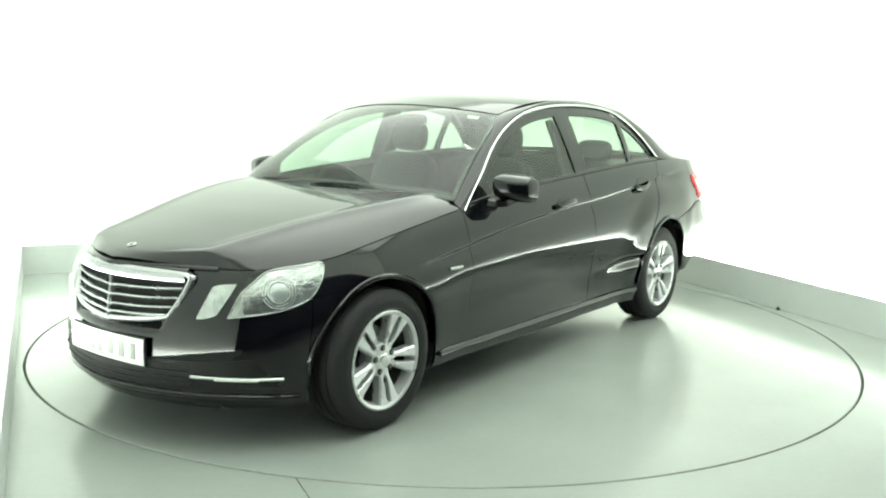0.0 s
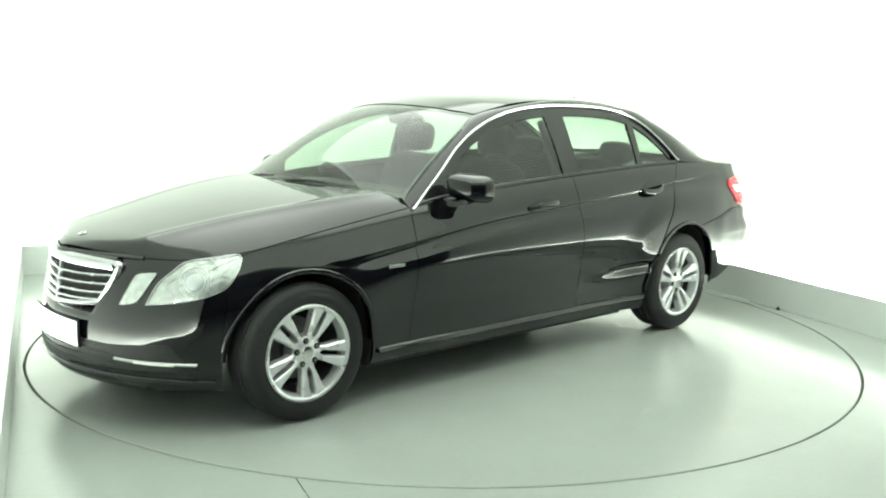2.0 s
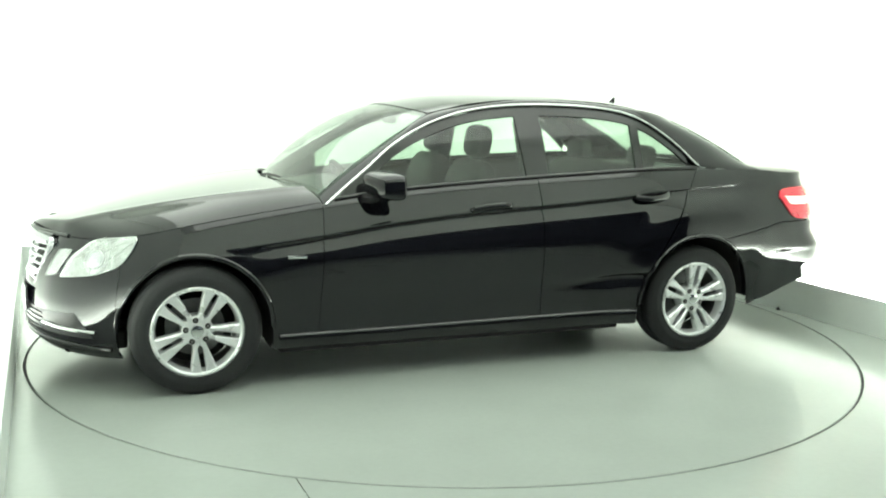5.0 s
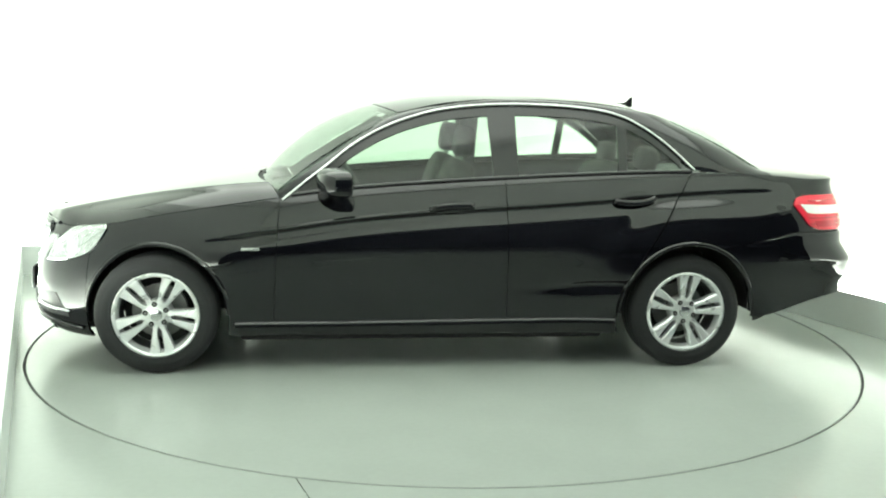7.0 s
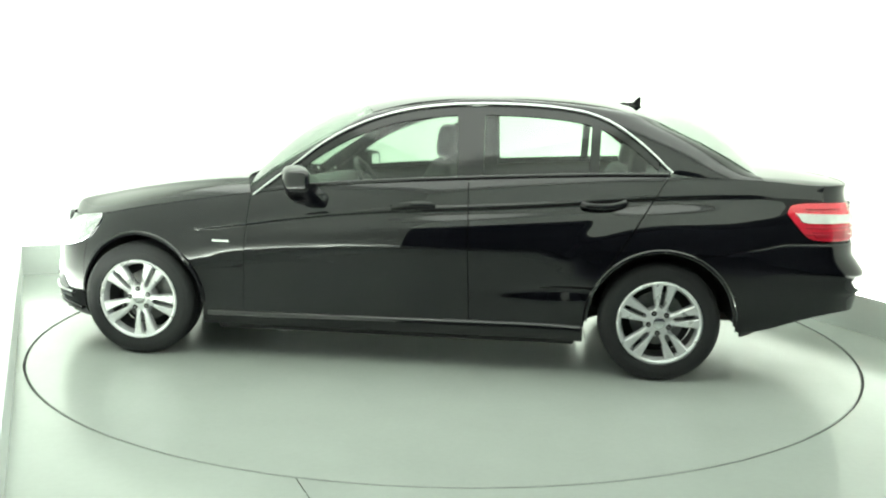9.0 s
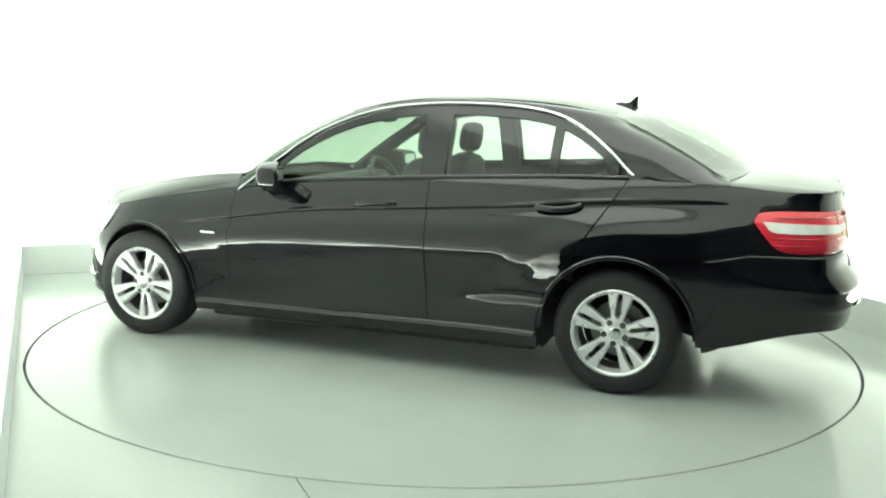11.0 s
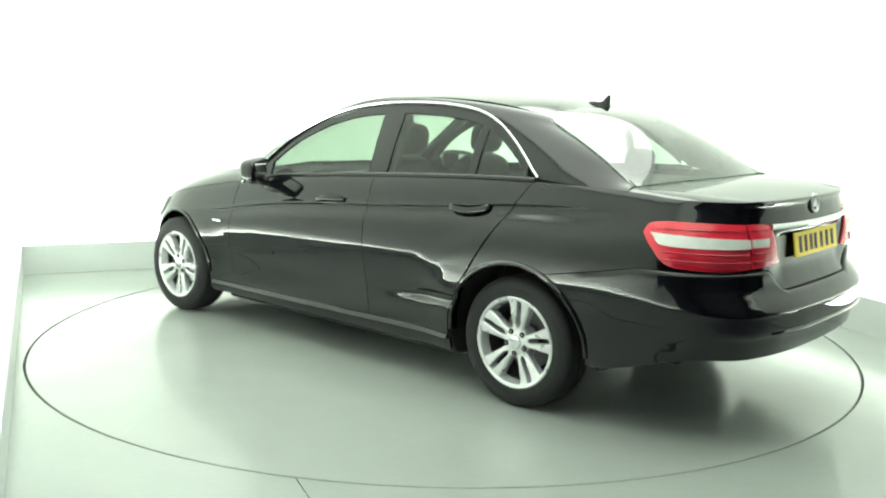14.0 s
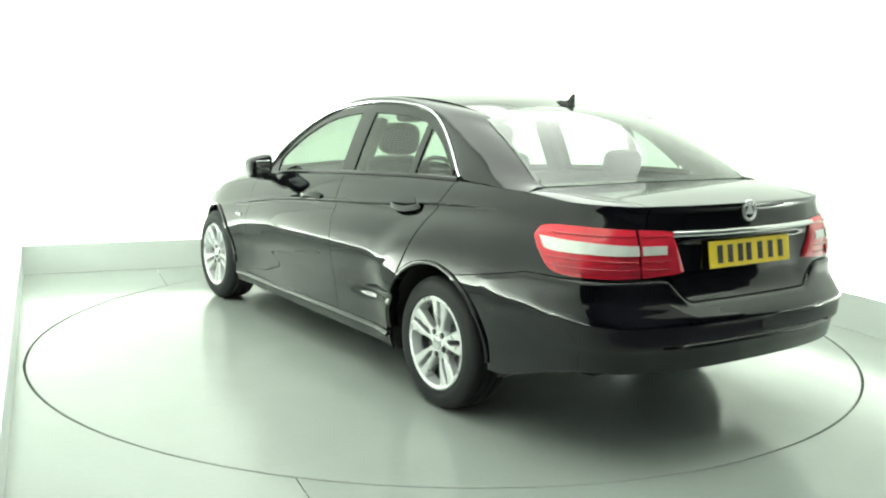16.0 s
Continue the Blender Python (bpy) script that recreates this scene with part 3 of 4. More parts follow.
bonnet = []
FOOT_LEN = np.concatenate([[0], np.cumsum(np.linalg.norm(np.diff(BELT_FRONT, axis=0), axis=1))])
FOOT_END = float(np.interp(-1.5, -BELT_FRONT[:, 0], FOOT_LEN))
for v in np.linspace(-1, 1, 91):
    a = 1 - (1 - abs(v)) ** 1.5
    xf, yf, zf = (float(np.interp(a * FOOT_END, FOOT_LEN, BELT_FRONT[:, c])) for c in range(3))
    xf -= 0.004
    xc = cowl_x(a * 0.78)
    yc_end = a * (belt_edge(xc) - 0.004)
    col = []
    for t in np.linspace(0, 1, 50):
        x = xf + (xc - xf) * t
        ye = belt_edge(x) - 0.004
        y = min(yf + (yc_end - yf) * (1 - (1 - t) ** 1.5), ye * (1 - 0.22 * (1 - a) * smooth01(0, 0.12, t)))
        if a > 0.999:
            y = ye
        r = y / ye
        zc, ze = bonnet_c(x), belt_height(x) + 0.001
        crest = min(0.40 + 0.25 * smooth01(2.1, 0.9, x), 0.86 * ye)
        out = max(0.0, (y - crest) / (ye - crest))
        folded = 0.11 * min(y / crest, 1.0) ** 2 + 0.58 * out + 0.31 * out ** 3.5
        plain = 0.22 * r ** 2 + 0.78 * r ** 15
        w = smooth01(2.14, 1.85, x)
        z = zc - (zc - ze) * (folded * w + plain * (1 - w))
        z += 0.005 * math.exp(-((y - crest) / 0.03) ** 2) * w * (1 - r ** 8)
        col.append(np.array((x, y * (1 if v >= 0 else -1), z)))
    bonnet.append(col)
bonnet_ob = panel("bonnet", bonnet, PAINT, car, centre=(1.5, 0, 0.2))

# ---- greenhouse ----
def wb(v):
    return np.array((0.935 - 0.115 * v * v, 0.755 * v, 1.003 - 0.03 * v * v))


def wt(v):
    return np.array((0.285 - 0.125 * v * v, 0.585 * v, 1.428 - 0.045 * v * v))


def rt(v):
    return np.array((-1.335, 0.555 * v, 1.44 - 0.045 * v * v))


def rb(v):
    return np.array((-2.0 + 0.075 * v * v, 0.672 * v, 1.107 - 0.012 * v * v))


roof_c = curve((-1.4, 1.428), (-1.335, 1.44), (-1.1, 1.482), (-0.85, 1.505), (-0.55, 1.514), (-0.25, 1.509), (0.0, 1.488), (0.2, 1.451), (0.285, 1.432))
trim_z = curve((-1.5, 1.085), (-1.46, 1.115), (-1.375, 1.195), (-1.29, 1.266), (-1.2, 1.328), (-1.13, 1.365), (-1.07, 1.389), (-0.98, 1.412), (-0.82, 1.432),
               (-0.67, 1.440), (-0.51, 1.442), (-0.36, 1.438), (-0.21, 1.426), (-0.05, 1.402), (0.10, 1.362), (0.25, 1.303), (0.41, 1.213), (0.56, 1.096), (0.72, 0.972), (0.79, 0.915))


def belt_y(x):
    return SX(x, belt_z(x))[1]


def side_y(x, z):
    h = max(z - belt_z(x), -0.05)
    return belt_y(x) - 0.37 * h - 0.24 * h * h


def GX(x, z, lift=0.0):
    return np.array((x, side_y(x, z) + lift, z + 0.35 * lift))


def sheet(c0, c1, bulge, n=26, k=30, v0=-1.0, v1=1.0, crown=0.0):
    """Between two bowed edges, swelling outward by bulge, and by crown more along the middle."""
    out = []
    for v in np.linspace(v0, v1, n):
        a, b = c0(v), c1(v)
        d = b - a
        nrm = np.array((abs(d[2]) * (1 if d[0] * d[2] < 0 else -1), 0, abs(d[0])))
        nrm = nrm / np.linalg.norm(nrm)
        out.append([a + d * t + nrm * (bulge + crown * max(0.0, 1 - v * v)) * 4 * t * (1 - t) for t in np.linspace(0, 1, k)])
    return out


scuttle = [[np.array((cowl_x(y) - 0.005 + (wb(y / 0.755)[0] - cowl_x(y)) * t, y, 0.985 - 0.02 * t - 0.06 * (y / 0.755) ** 2)) for t in np.linspace(-0.8, 1.5, 5)] for y in np.linspace(-0.72, 0.72, 20)]
panel("scuttle_panel", scuttle, PLASTIC, car, rim=0, centre=(0.9, 0, 0))
windscreen = panel("windscreen", sheet(wb, wt, 0.03, v0=-1.035, v1=1.035, crown=0.04), GLASS_FRONT, car, rim=0.004, centre=(0, 0, 0.6), label="clear windscreen with a pale sheen")
rear_window = panel("rear_window", sheet(rt, rb, 0.018, v0=-1.03, v1=1.03, crown=0.07), GLASS_REAR, car, rim=0.004, centre=(-1.2, 0, 0.6), label="clear sloping rear window")
for pane in (windscreen, rear_window):
    pane.visible_shadow = False
roof = []
for v in np.linspace(-1, 1, 41):
    a, b = wt(v), rt(v)
    col = []
    for t in np.linspace(0, 1, 50):
        x = a[0] + (b[0] - a[0]) * t
        ye = 0.585 + 0.022 * math.sin(math.pi * t) - 0.03 * t
        col.append(np.array((x, ye * v, roof_c(x if abs(v) < 1e-6 else min(x + 0.125 * v * v * (1 - t), 0.285)) - (0.045 - 0.012 * math.sin(math.pi * t)) * v * v - 0.008 * v ** 6 * math.sin(math.pi * t))))
    roof.append(col)
roof_ob = panel("roof", roof, PAINT, car, centre=(-0.5, 0, 1.0))
panel("headlining", [[q + np.array((0, 0, -0.022)) for q in c] for c in roof], HEADLINER, car, rim=0, centre=(-0.5, 0, 2.5))
# band of black enamel at the head of the windscreen, and inner frame round both screens
for nm, c0, c1 in (("windscreen", wb, wt), ("rear_window", rt, rb)):
    host = windscreen if nm == "windscreen" else rear_window
    for t0, t1 in ((0.0, 0.05), (0.965, 1.0)):
        f = lambda v, t=t0: c0(v) + (c1(v) - c0(v)) * t + np.array((0, 0, -0.004))
        g = lambda v, t=t1: c0(v) + (c1(v) - c0(v)) * t + np.array((0, 0, -0.004))
        panel("black_border", sheet(f, g, 0.0, 26, 3), TRIM_BLACK, host, rim=0, centre=(-0.5, 0, 0.6))

inner_pts = [(0.82, 0.755, 0.973), (0.66, 0.713, 1.085), (0.50, 0.672, 1.188), (0.34, 0.63, 1.283), (0.16, 0.585, 1.383), (-0.12, 0.602, 1.438), (-0.4, 0.602, 1.468), (-0.7, 0.599, 1.467), (-1.02, 0.582, 1.443),
             (-1.335, 0.555, 1.395), (-1.48, 0.583, 1.327), (-1.62, 0.61, 1.264), (-1.75, 0.636, 1.198), (-1.85, 0.656, 1.142), (-1.90, 0.666, 1.114), (-1.928, 0.673, 1.096)]
outer_x = [0.795, 0.66, 0.53, 0.40, 0.24, -0.04, -0.34, -0.62, -0.86, -1.06, -1.16, -1.26, -1.36, -1.468]
outer_pts = [GX(x, trim_z(x)) for x in outer_x] + [SX(-1.70, belt_z(-1.70)), SX(-1.95, belt_z(-1.95))]
NP = 120
ia, oa = spline(inner_pts, NP), spline(outer_pts, NP)
for sd in SIDES:
    rail = []
    for p, q in zip(ia, oa):
        d = q - p
        nrm = np.array((0.0, 0.75, 0.66))
        wid = np.linalg.norm(d)
        rail.append([p + d * t + nrm * (0.10 * wid * 4 * t * (1 - t)) for t in np.linspace(0, 1, 12)])
    panel("roof_pillar_rail", rail, PAINT, car, side=sd, rim=0.03, centre=(-0.6, 0, 0.9))
    # bright strip round the side windows
    xs = np.concatenate([np.linspace(0.785, 0.2, 26), np.linspace(0.17, -0.9, 26), np.linspace(-0.92, -1.475, 34)])
    path = [GX(x, trim_z(x), 0.007) for x in xs]
    nrm = [(0, 0.93, 0.36)] * len(path)
    sweep("window_trim", path, 0.012, 0.011, CHROME, car, normals=nrm, side=sd, label="polished chrome window surround")
    # black frames under the strip and along the belt
    fr = [[GX(x, trim_z(x) - 0.008 - 0.05 * t, -0.004) for t in np.linspace(0, 1, 4)] for x in np.linspace(0.70, -1.40, 90)]
    panel("window_frame", fr, TRIM_BLACK, car, rim=0.012, side=sd, centre=(-0.4, 0, 1.1))
    path = [GX(x, belt_z(x) + 0.006, 0.004) for x in np.linspace(0.74, -1.46, 60)]
    sweep("belt_seal", path, 0.02, 0.01, TRIM_BLACK, car, normals=[(0, 0.9, 0.4)] * 60, side=sd)

    def glazing(x_lo0, x_lo1, x_hi0, x_hi1, name, lab="", n=30, inset=0.05):
        g = []
        for f in np.linspace(0, 1, n):
            xl, xh = x_lo0 + (x_lo1 - x_lo0) * f, x_hi0 + (x_hi1 - x_hi0) * f
            col = []
            for t in np.linspace(0, 1, 16):
                x = xl + (xh - xl) * t
                top = max(trim_z(x) - inset, belt_z(x) + 0.008)
                zl, zt = belt_z(xl) + 0.004, max(trim_z(xh) - inset, belt_z(xh) + 0.008)
                col.append(GX(x, min(zl + (zt - zl) * t, top + 0.012), -0.010))
            g.append(col)
        pane = panel(name, g, GLASS, car, rim=0.004, side=sd, centre=(-0.4, 0, 1.1), label=lab)
        pane.visible_shadow = False

    glazing(0.67, -0.36, 0.67, -0.335, "front_side_window", "tinted front door window, closed")
    glazing(-0.465, -1.045, -0.462, -1.055, "rear_side_window", "tinted rear door window, closed")
    glazing(-1.085, -1.40, -1.095, -1.40, "quarter_window", "small tinted quarter window")
    # door pillar between the windows, and the bar before the quarter window
    for xl0, xl1, xh0, xh1, nm in ((-0.345, -0.48, -0.318, -0.475, "door_pillar"), (-1.04, -1.09, -1.05, -1.10, "window_bar"), (0.72, 0.52, 0.72, 0.535, "mirror_triangle")):
        g = []
        for f in np.linspace(0, 1, 8):
            col = []
            for t in np.linspace(0, 1, 12):
                x = (xl0 + (xl1 - xl0) * f) * (1 - t) + (xh0 + (xh1 - xh0) * f) * t
                zl, zt = belt_z(x) + 0.004, trim_z(x) - 0.02
                col.append(GX(x, zl + (zt - zl) * t, -0.004))
            g.append(col)
        panel(nm, g, TRIM_BLACK, car, rim=0.02, side=sd, centre=(-0.4, 0, 1.1))

# boot deck from the rear window to the lip
deck = []
for v in np.linspace(-1, 1, 41):
    col = []
    a = rb(v) + np.array((0.03, 0, -0.002))
    sl = s_rear(abs(v) * 0.605)
    e = S(sl, belt_z(-2.5) - 0.001)
    e = np.array((e[0], e[1] * (1 if v >= 0 else -1), e[2]))
    for t in np.linspace(0, 1, 26):
        p = a + (e - a) * t
        p[2] += 0.012 * math.sin(math.pi * t) * (1 - 0.5 * v * v)
        col.append(p)
    deck.append(col)
panel("boot_deck", deck, PAINT, boot_lid, centre=(-2.1, 0, 0.5))
for sd in SIDES:
    sh0, sh1 = s_of_x(-1.95), s_rear(0.605)
    edge = deck[-1]
    loft = []
    for i in range(len(edge)):
        s = sh0 + (sh1 - sh0) * (i / (len(edge) - 1)) ** 0.9
        q = S(s, belt_z(plan_at(s)[0]) - 0.001)
        p = edge[i]
        loft.append([p + (q - p) * f + np.array((0, 0, 0.016 * f * (1 - f) * min(1.0, np.linalg.norm(q - p) / 0.08))) for f in np.linspace(0, 1, 7)])
    panel("wing_shoulder", loft, PAINT, car, side=sd, rim=0, centre=(-2.1, 0, 0.4))

# floor pan
bm = bmesh.new()
box(bm, -2.1, 1.95, -0.50, 0.50, 0.26, 0.32, 0.02)
box(bm, -1.0, 1.02, -0.76, 0.76, 0.145, 0.27, 0.02)
box(bm, 1.75, 2.05, -0.55, 0.55, 0.17, 0.27, 0.02)
part("floor_pan", bm, UNDER, car)


# ---- fittings on the skin ----
def s_at(x, z):
    """The run at which the skin has this x at the height z."""
    lo, hi = 0.0, S_END
    for _ in range(40):
        mid = (lo + hi) / 2
        if S(mid, z)[0] > x:
            lo = mid
        else:
            hi = mid
    return (lo + hi) / 2


def s_rear_y(y, z):
    lo, hi = s_of_x(-1.9), S_END
    for _ in range(40):
        mid = (lo + hi) / 2
        if S(mid, z)[1] > y:
            lo = mid
        else:
            hi = mid
    return (lo + hi) / 2


def s_front_y(y, z):
    lo, hi = 0.0, s_of_x(1.6)
    for _ in range(40):
        mid = (lo + hi) / 2
        if S(mid, z)[1] < y:
            lo = mid
        else:
            hi = mid
    return (lo + hi) / 2


def skin_patch(name, low, top, material, parent, lift=0.004, rim=0.012, n=28, k=10, side=1, label="", swell=0.0):
    """A patch that lies on the skin between two (run, height) curves."""
    a, b = spline(low, n), spline(top, n)
    P = []
    for i in range(n):
        col = []
        for j in range(k):
            f = j / (k - 1)
            s, z = a[i] + (b[i] - a[i]) * f
            e = 4 * f * (1 - f) * min(1.0, 4 * i / (n - 1), 4 * (n - 1 - i) / (n - 1))
            z = min(z, belt_z(plan_at(s)[0]) - 0.003)
            col.append(S(s, z, lift + swell * e))
        P.append(col)
    c = np.mean(np.array(P).reshape(-1, 3), axis=0) * np.array((0.8, 0.0, 1.0))
    return panel(name, P, material, parent, rim=rim, side=side, label=label, centre=c)


def tube_ring(name, centre, normal, R, r, material, parent, label="", steps=40, seg=10):
    nrm = Vector(normal).normalized()
    q = nrm.to_track_quat("Z", "Y").to_matrix()
    verts, faces = [], []
    for i in range(steps):
        a = 2 * math.pi * i / steps
        for j in range(seg):
            b = 2 * math.pi * j / seg
            v = Vector(((R + r * math.cos(b)) * math.cos(a), (R + r * math.cos(b)) * math.sin(a), r * math.sin(b)))
            verts.append(Vector(centre) + q @ v)
    for i in range(steps):
        for j in range(seg):
            faces.append((i * seg + j, ((i + 1) % steps) * seg + j, ((i + 1) % steps) * seg + (j + 1) % seg, i * seg + (j + 1) % seg))
    return obj(name, verts, faces, material, parent, label)


# radiator grille
def grille_pt(y, z, d=0.0):
    return np.array((2.228 - 0.64 * y * y - (z - 0.5) * 0.16 + d, y, z))


GR = [(0.0, 0.741), (0.2, 0.739), (0.36, 0.732), (0.402, 0.722), (0.405, 0.698), (0.375, 0.625), (0.338, 0.558), (0.315, 0.543), (0.2, 0.525), (0.0, 0.508)]
half = spline(GR, 60)
ring_yz = [tuple(p) for p in half] + [(-p[0], p[1]) for p in half[::-1][1:-1]]
grille = panel("radiator_grille", [[grille_pt(p[0] * f, 0.625 + (p[1] - 0.625) * f, -0.03) for f in np.linspace(0.02, 0.985, 8)] for p in ring_yz + ring_yz[:1]], PLASTIC, car, rim=0, centre=(1.5, 0, 0.6),
               label="black radiator grille with chrome slats and surround")
loop = [grille_pt(y * 0.98, 0.625 + (z - 0.625) * 0.955, 0.004) for y, z in ring_yz]
sweep("grille_surround", loop + loop[:2], 0.022, 0.026, SATIN, grille, up=(1, 0, 0.12))
sweep("grille_head", [grille_pt(y, 0.714 - 0.02 * y * y, 0.006) for y in np.linspace(-0.378, 0.378, 25)], 0.038, 0.022, SATIN, grille, up=(1, 0, 0.12))
for z, yw in ((0.668, 0.37), (0.628, 0.352), (0.589, 0.333), (0.556, 0.31)):
    sweep("grille_slat", [grille_pt(y, z - 0.012 * (1 - (y / yw) ** 2) - 0.006 * (1 - min(1, abs(y) / 0.06)), -0.002) for y in np.linspace(-yw, yw, 31)], 0.015, 0.024, SATIN, grille, up=(1, 0, 0.25))
sweep("grille_bar", [grille_pt(0.0, z, 0.001) for z in np.linspace(0.52, 0.72, 8)], 0.012, 0.02, SATIN, grille, up=(1, 0, 0.1))
# painted cowl between bonnet and surround
hoodring = [[grille_pt(y, z + 0.004, -0.002), S(s_front_y(abs(y), belt_z(2.2) - 0.004), belt_z(2.2) - 0.004) * (MIRROR_Y if y < 0 else 1)] for y, z in ([(-p[0], p[1]) for p in half[14::-1]] + [tuple(p) for p in half[1:15]])]
panel("grille_cowl", [[a, (a * 2 + b) / 3 + np.array((0.004, 0, 0.004)), (a + b * 2) / 3 + np.array((0, 0, 0.004)), b] for a, b in hoodring], PAINT, grille, rim=0, centre=(1.8, 0, 0.5))
for sd in SIDES:
    wall = [[grille_pt(p[0], p[1], 0.0), grille_pt(p[0] * 1.01, p[1], -0.06)] for p in half[14:]]
    panel("grille_side", wall, PAINT, grille, rim=0, side=sd, centre=(2.1, 0, 0.62))

# intake, lamps strips, lip and plate in the front bumper
low = [(s_front_y(y, 0.28), z) for y, z in ((0.0, 0.258), (0.2, 0.262), (0.4, 0.272), (0.6, 0.276), (0.73, 0.276))]
top = [(s_front_y(y, 0.40), z) for y, z in ((0.0, 0.385), (0.2, 0.382), (0.4, 0.378), (0.58, 0.390), (0.66, 0.395))]
a, b = spline(low, 40), spline(top, 40)
P = [[S(a[i][0] + (b[i][0] - a[i][0]) * f, a[i][1] + (b[i][1] - a[i][1]) * f, 0.003) for f in np.linspace(0, 1, 8)] for i in range(40)]
intake = panel("lower_intake", [[q * MIRROR_Y for q in c] for c in P[::-1]] + P[1:], PLASTIC, front_bumper, rim=0.01, centre=(1.5, 0, 0.35), label="matt black lower air intake")
for z in (0.285, 0.31, 0.335, 0.36):
    half_run = [S(s_front_y(y, z), z, 0.006) for y in np.linspace(0.0, 0.44, 16)]
    sweep("intake_slat", [q * MIRROR_Y for q in half_run[::-1]] + half_run[1:], 0.006, 0.008, PLASTIC, intake, up=(1, 0, 0))
lip = [S(s_front_y(y, 0.235), 0.238, 0.004) for y in np.linspace(0.0, 0.60, 24)] + [S(s, 0.238 - 0.012 * i / 14, 0.004) for i, s in enumerate(np.linspace(s_front_y(0.61, 0.235), s_of_x(1.84), 15))]
sweep("bumper_lip", [q * MIRROR_Y for q in lip[::-1]] + lip[1:], 0.02, 0.02, TRIM_BLACK, front_bumper, up=(0.8, 0, 0.6))
for sd in SIDES:
    drl = [S(s_front_y(y, 0.315), z, 0.006) for y, z in zip(np.linspace(0.447, 0.735, 20), np.linspace(0.318, 0.309, 20))]
    nrm = [skin_normal(s_front_y(y, 0.315), 0.315) for y in np.linspace(0.447, 0.735, 20)]
    strip = sweep("daytime_lamp", drl, 0.016, 0.014, CHROME, front_bumper, normals=nrm, side=sd, label="slim chrome-framed daytime running lamp")
    sweep("lamp_lens", [q + np.array(n) * 0.008 for q, n in zip(drl[6:-4], nrm[6:-4])], 0.011, 0.008, LAMP_WHITE, strip, normals=nrm[6:-4], side=sd)
bow = [np.array((2.259 - 0.3 * y * y, y, 0.401)) for y in np.linspace(-0.262, 0.262, 17)]
plate = sweep("number_plate", bow, 0.112, 0.005, PLATE_WHITE, car, up=(1, 0, 0), label="white front number plate with dark characters as bars")
sweep("plate_holder", [q * np.array((1, 1.02, 1)) - np.array((0.0075, 0, 0)) for q in bow], 0.122, 0.012, PLASTIC, plate, up=(1, 0, 0))
for i, y in enumerate((0.20, 0.135, 0.07, 0.015, -0.06, -0.13, -0.20)):
    bm = bmesh.new()
    box(bm, 2.260 - 0.3 * y * y, 2.2628 - 0.3 * y * y, -y - 0.018, -y + 0.018, 0.367, 0.434)
    part("character_bar", bm, INK_PALE, plate)

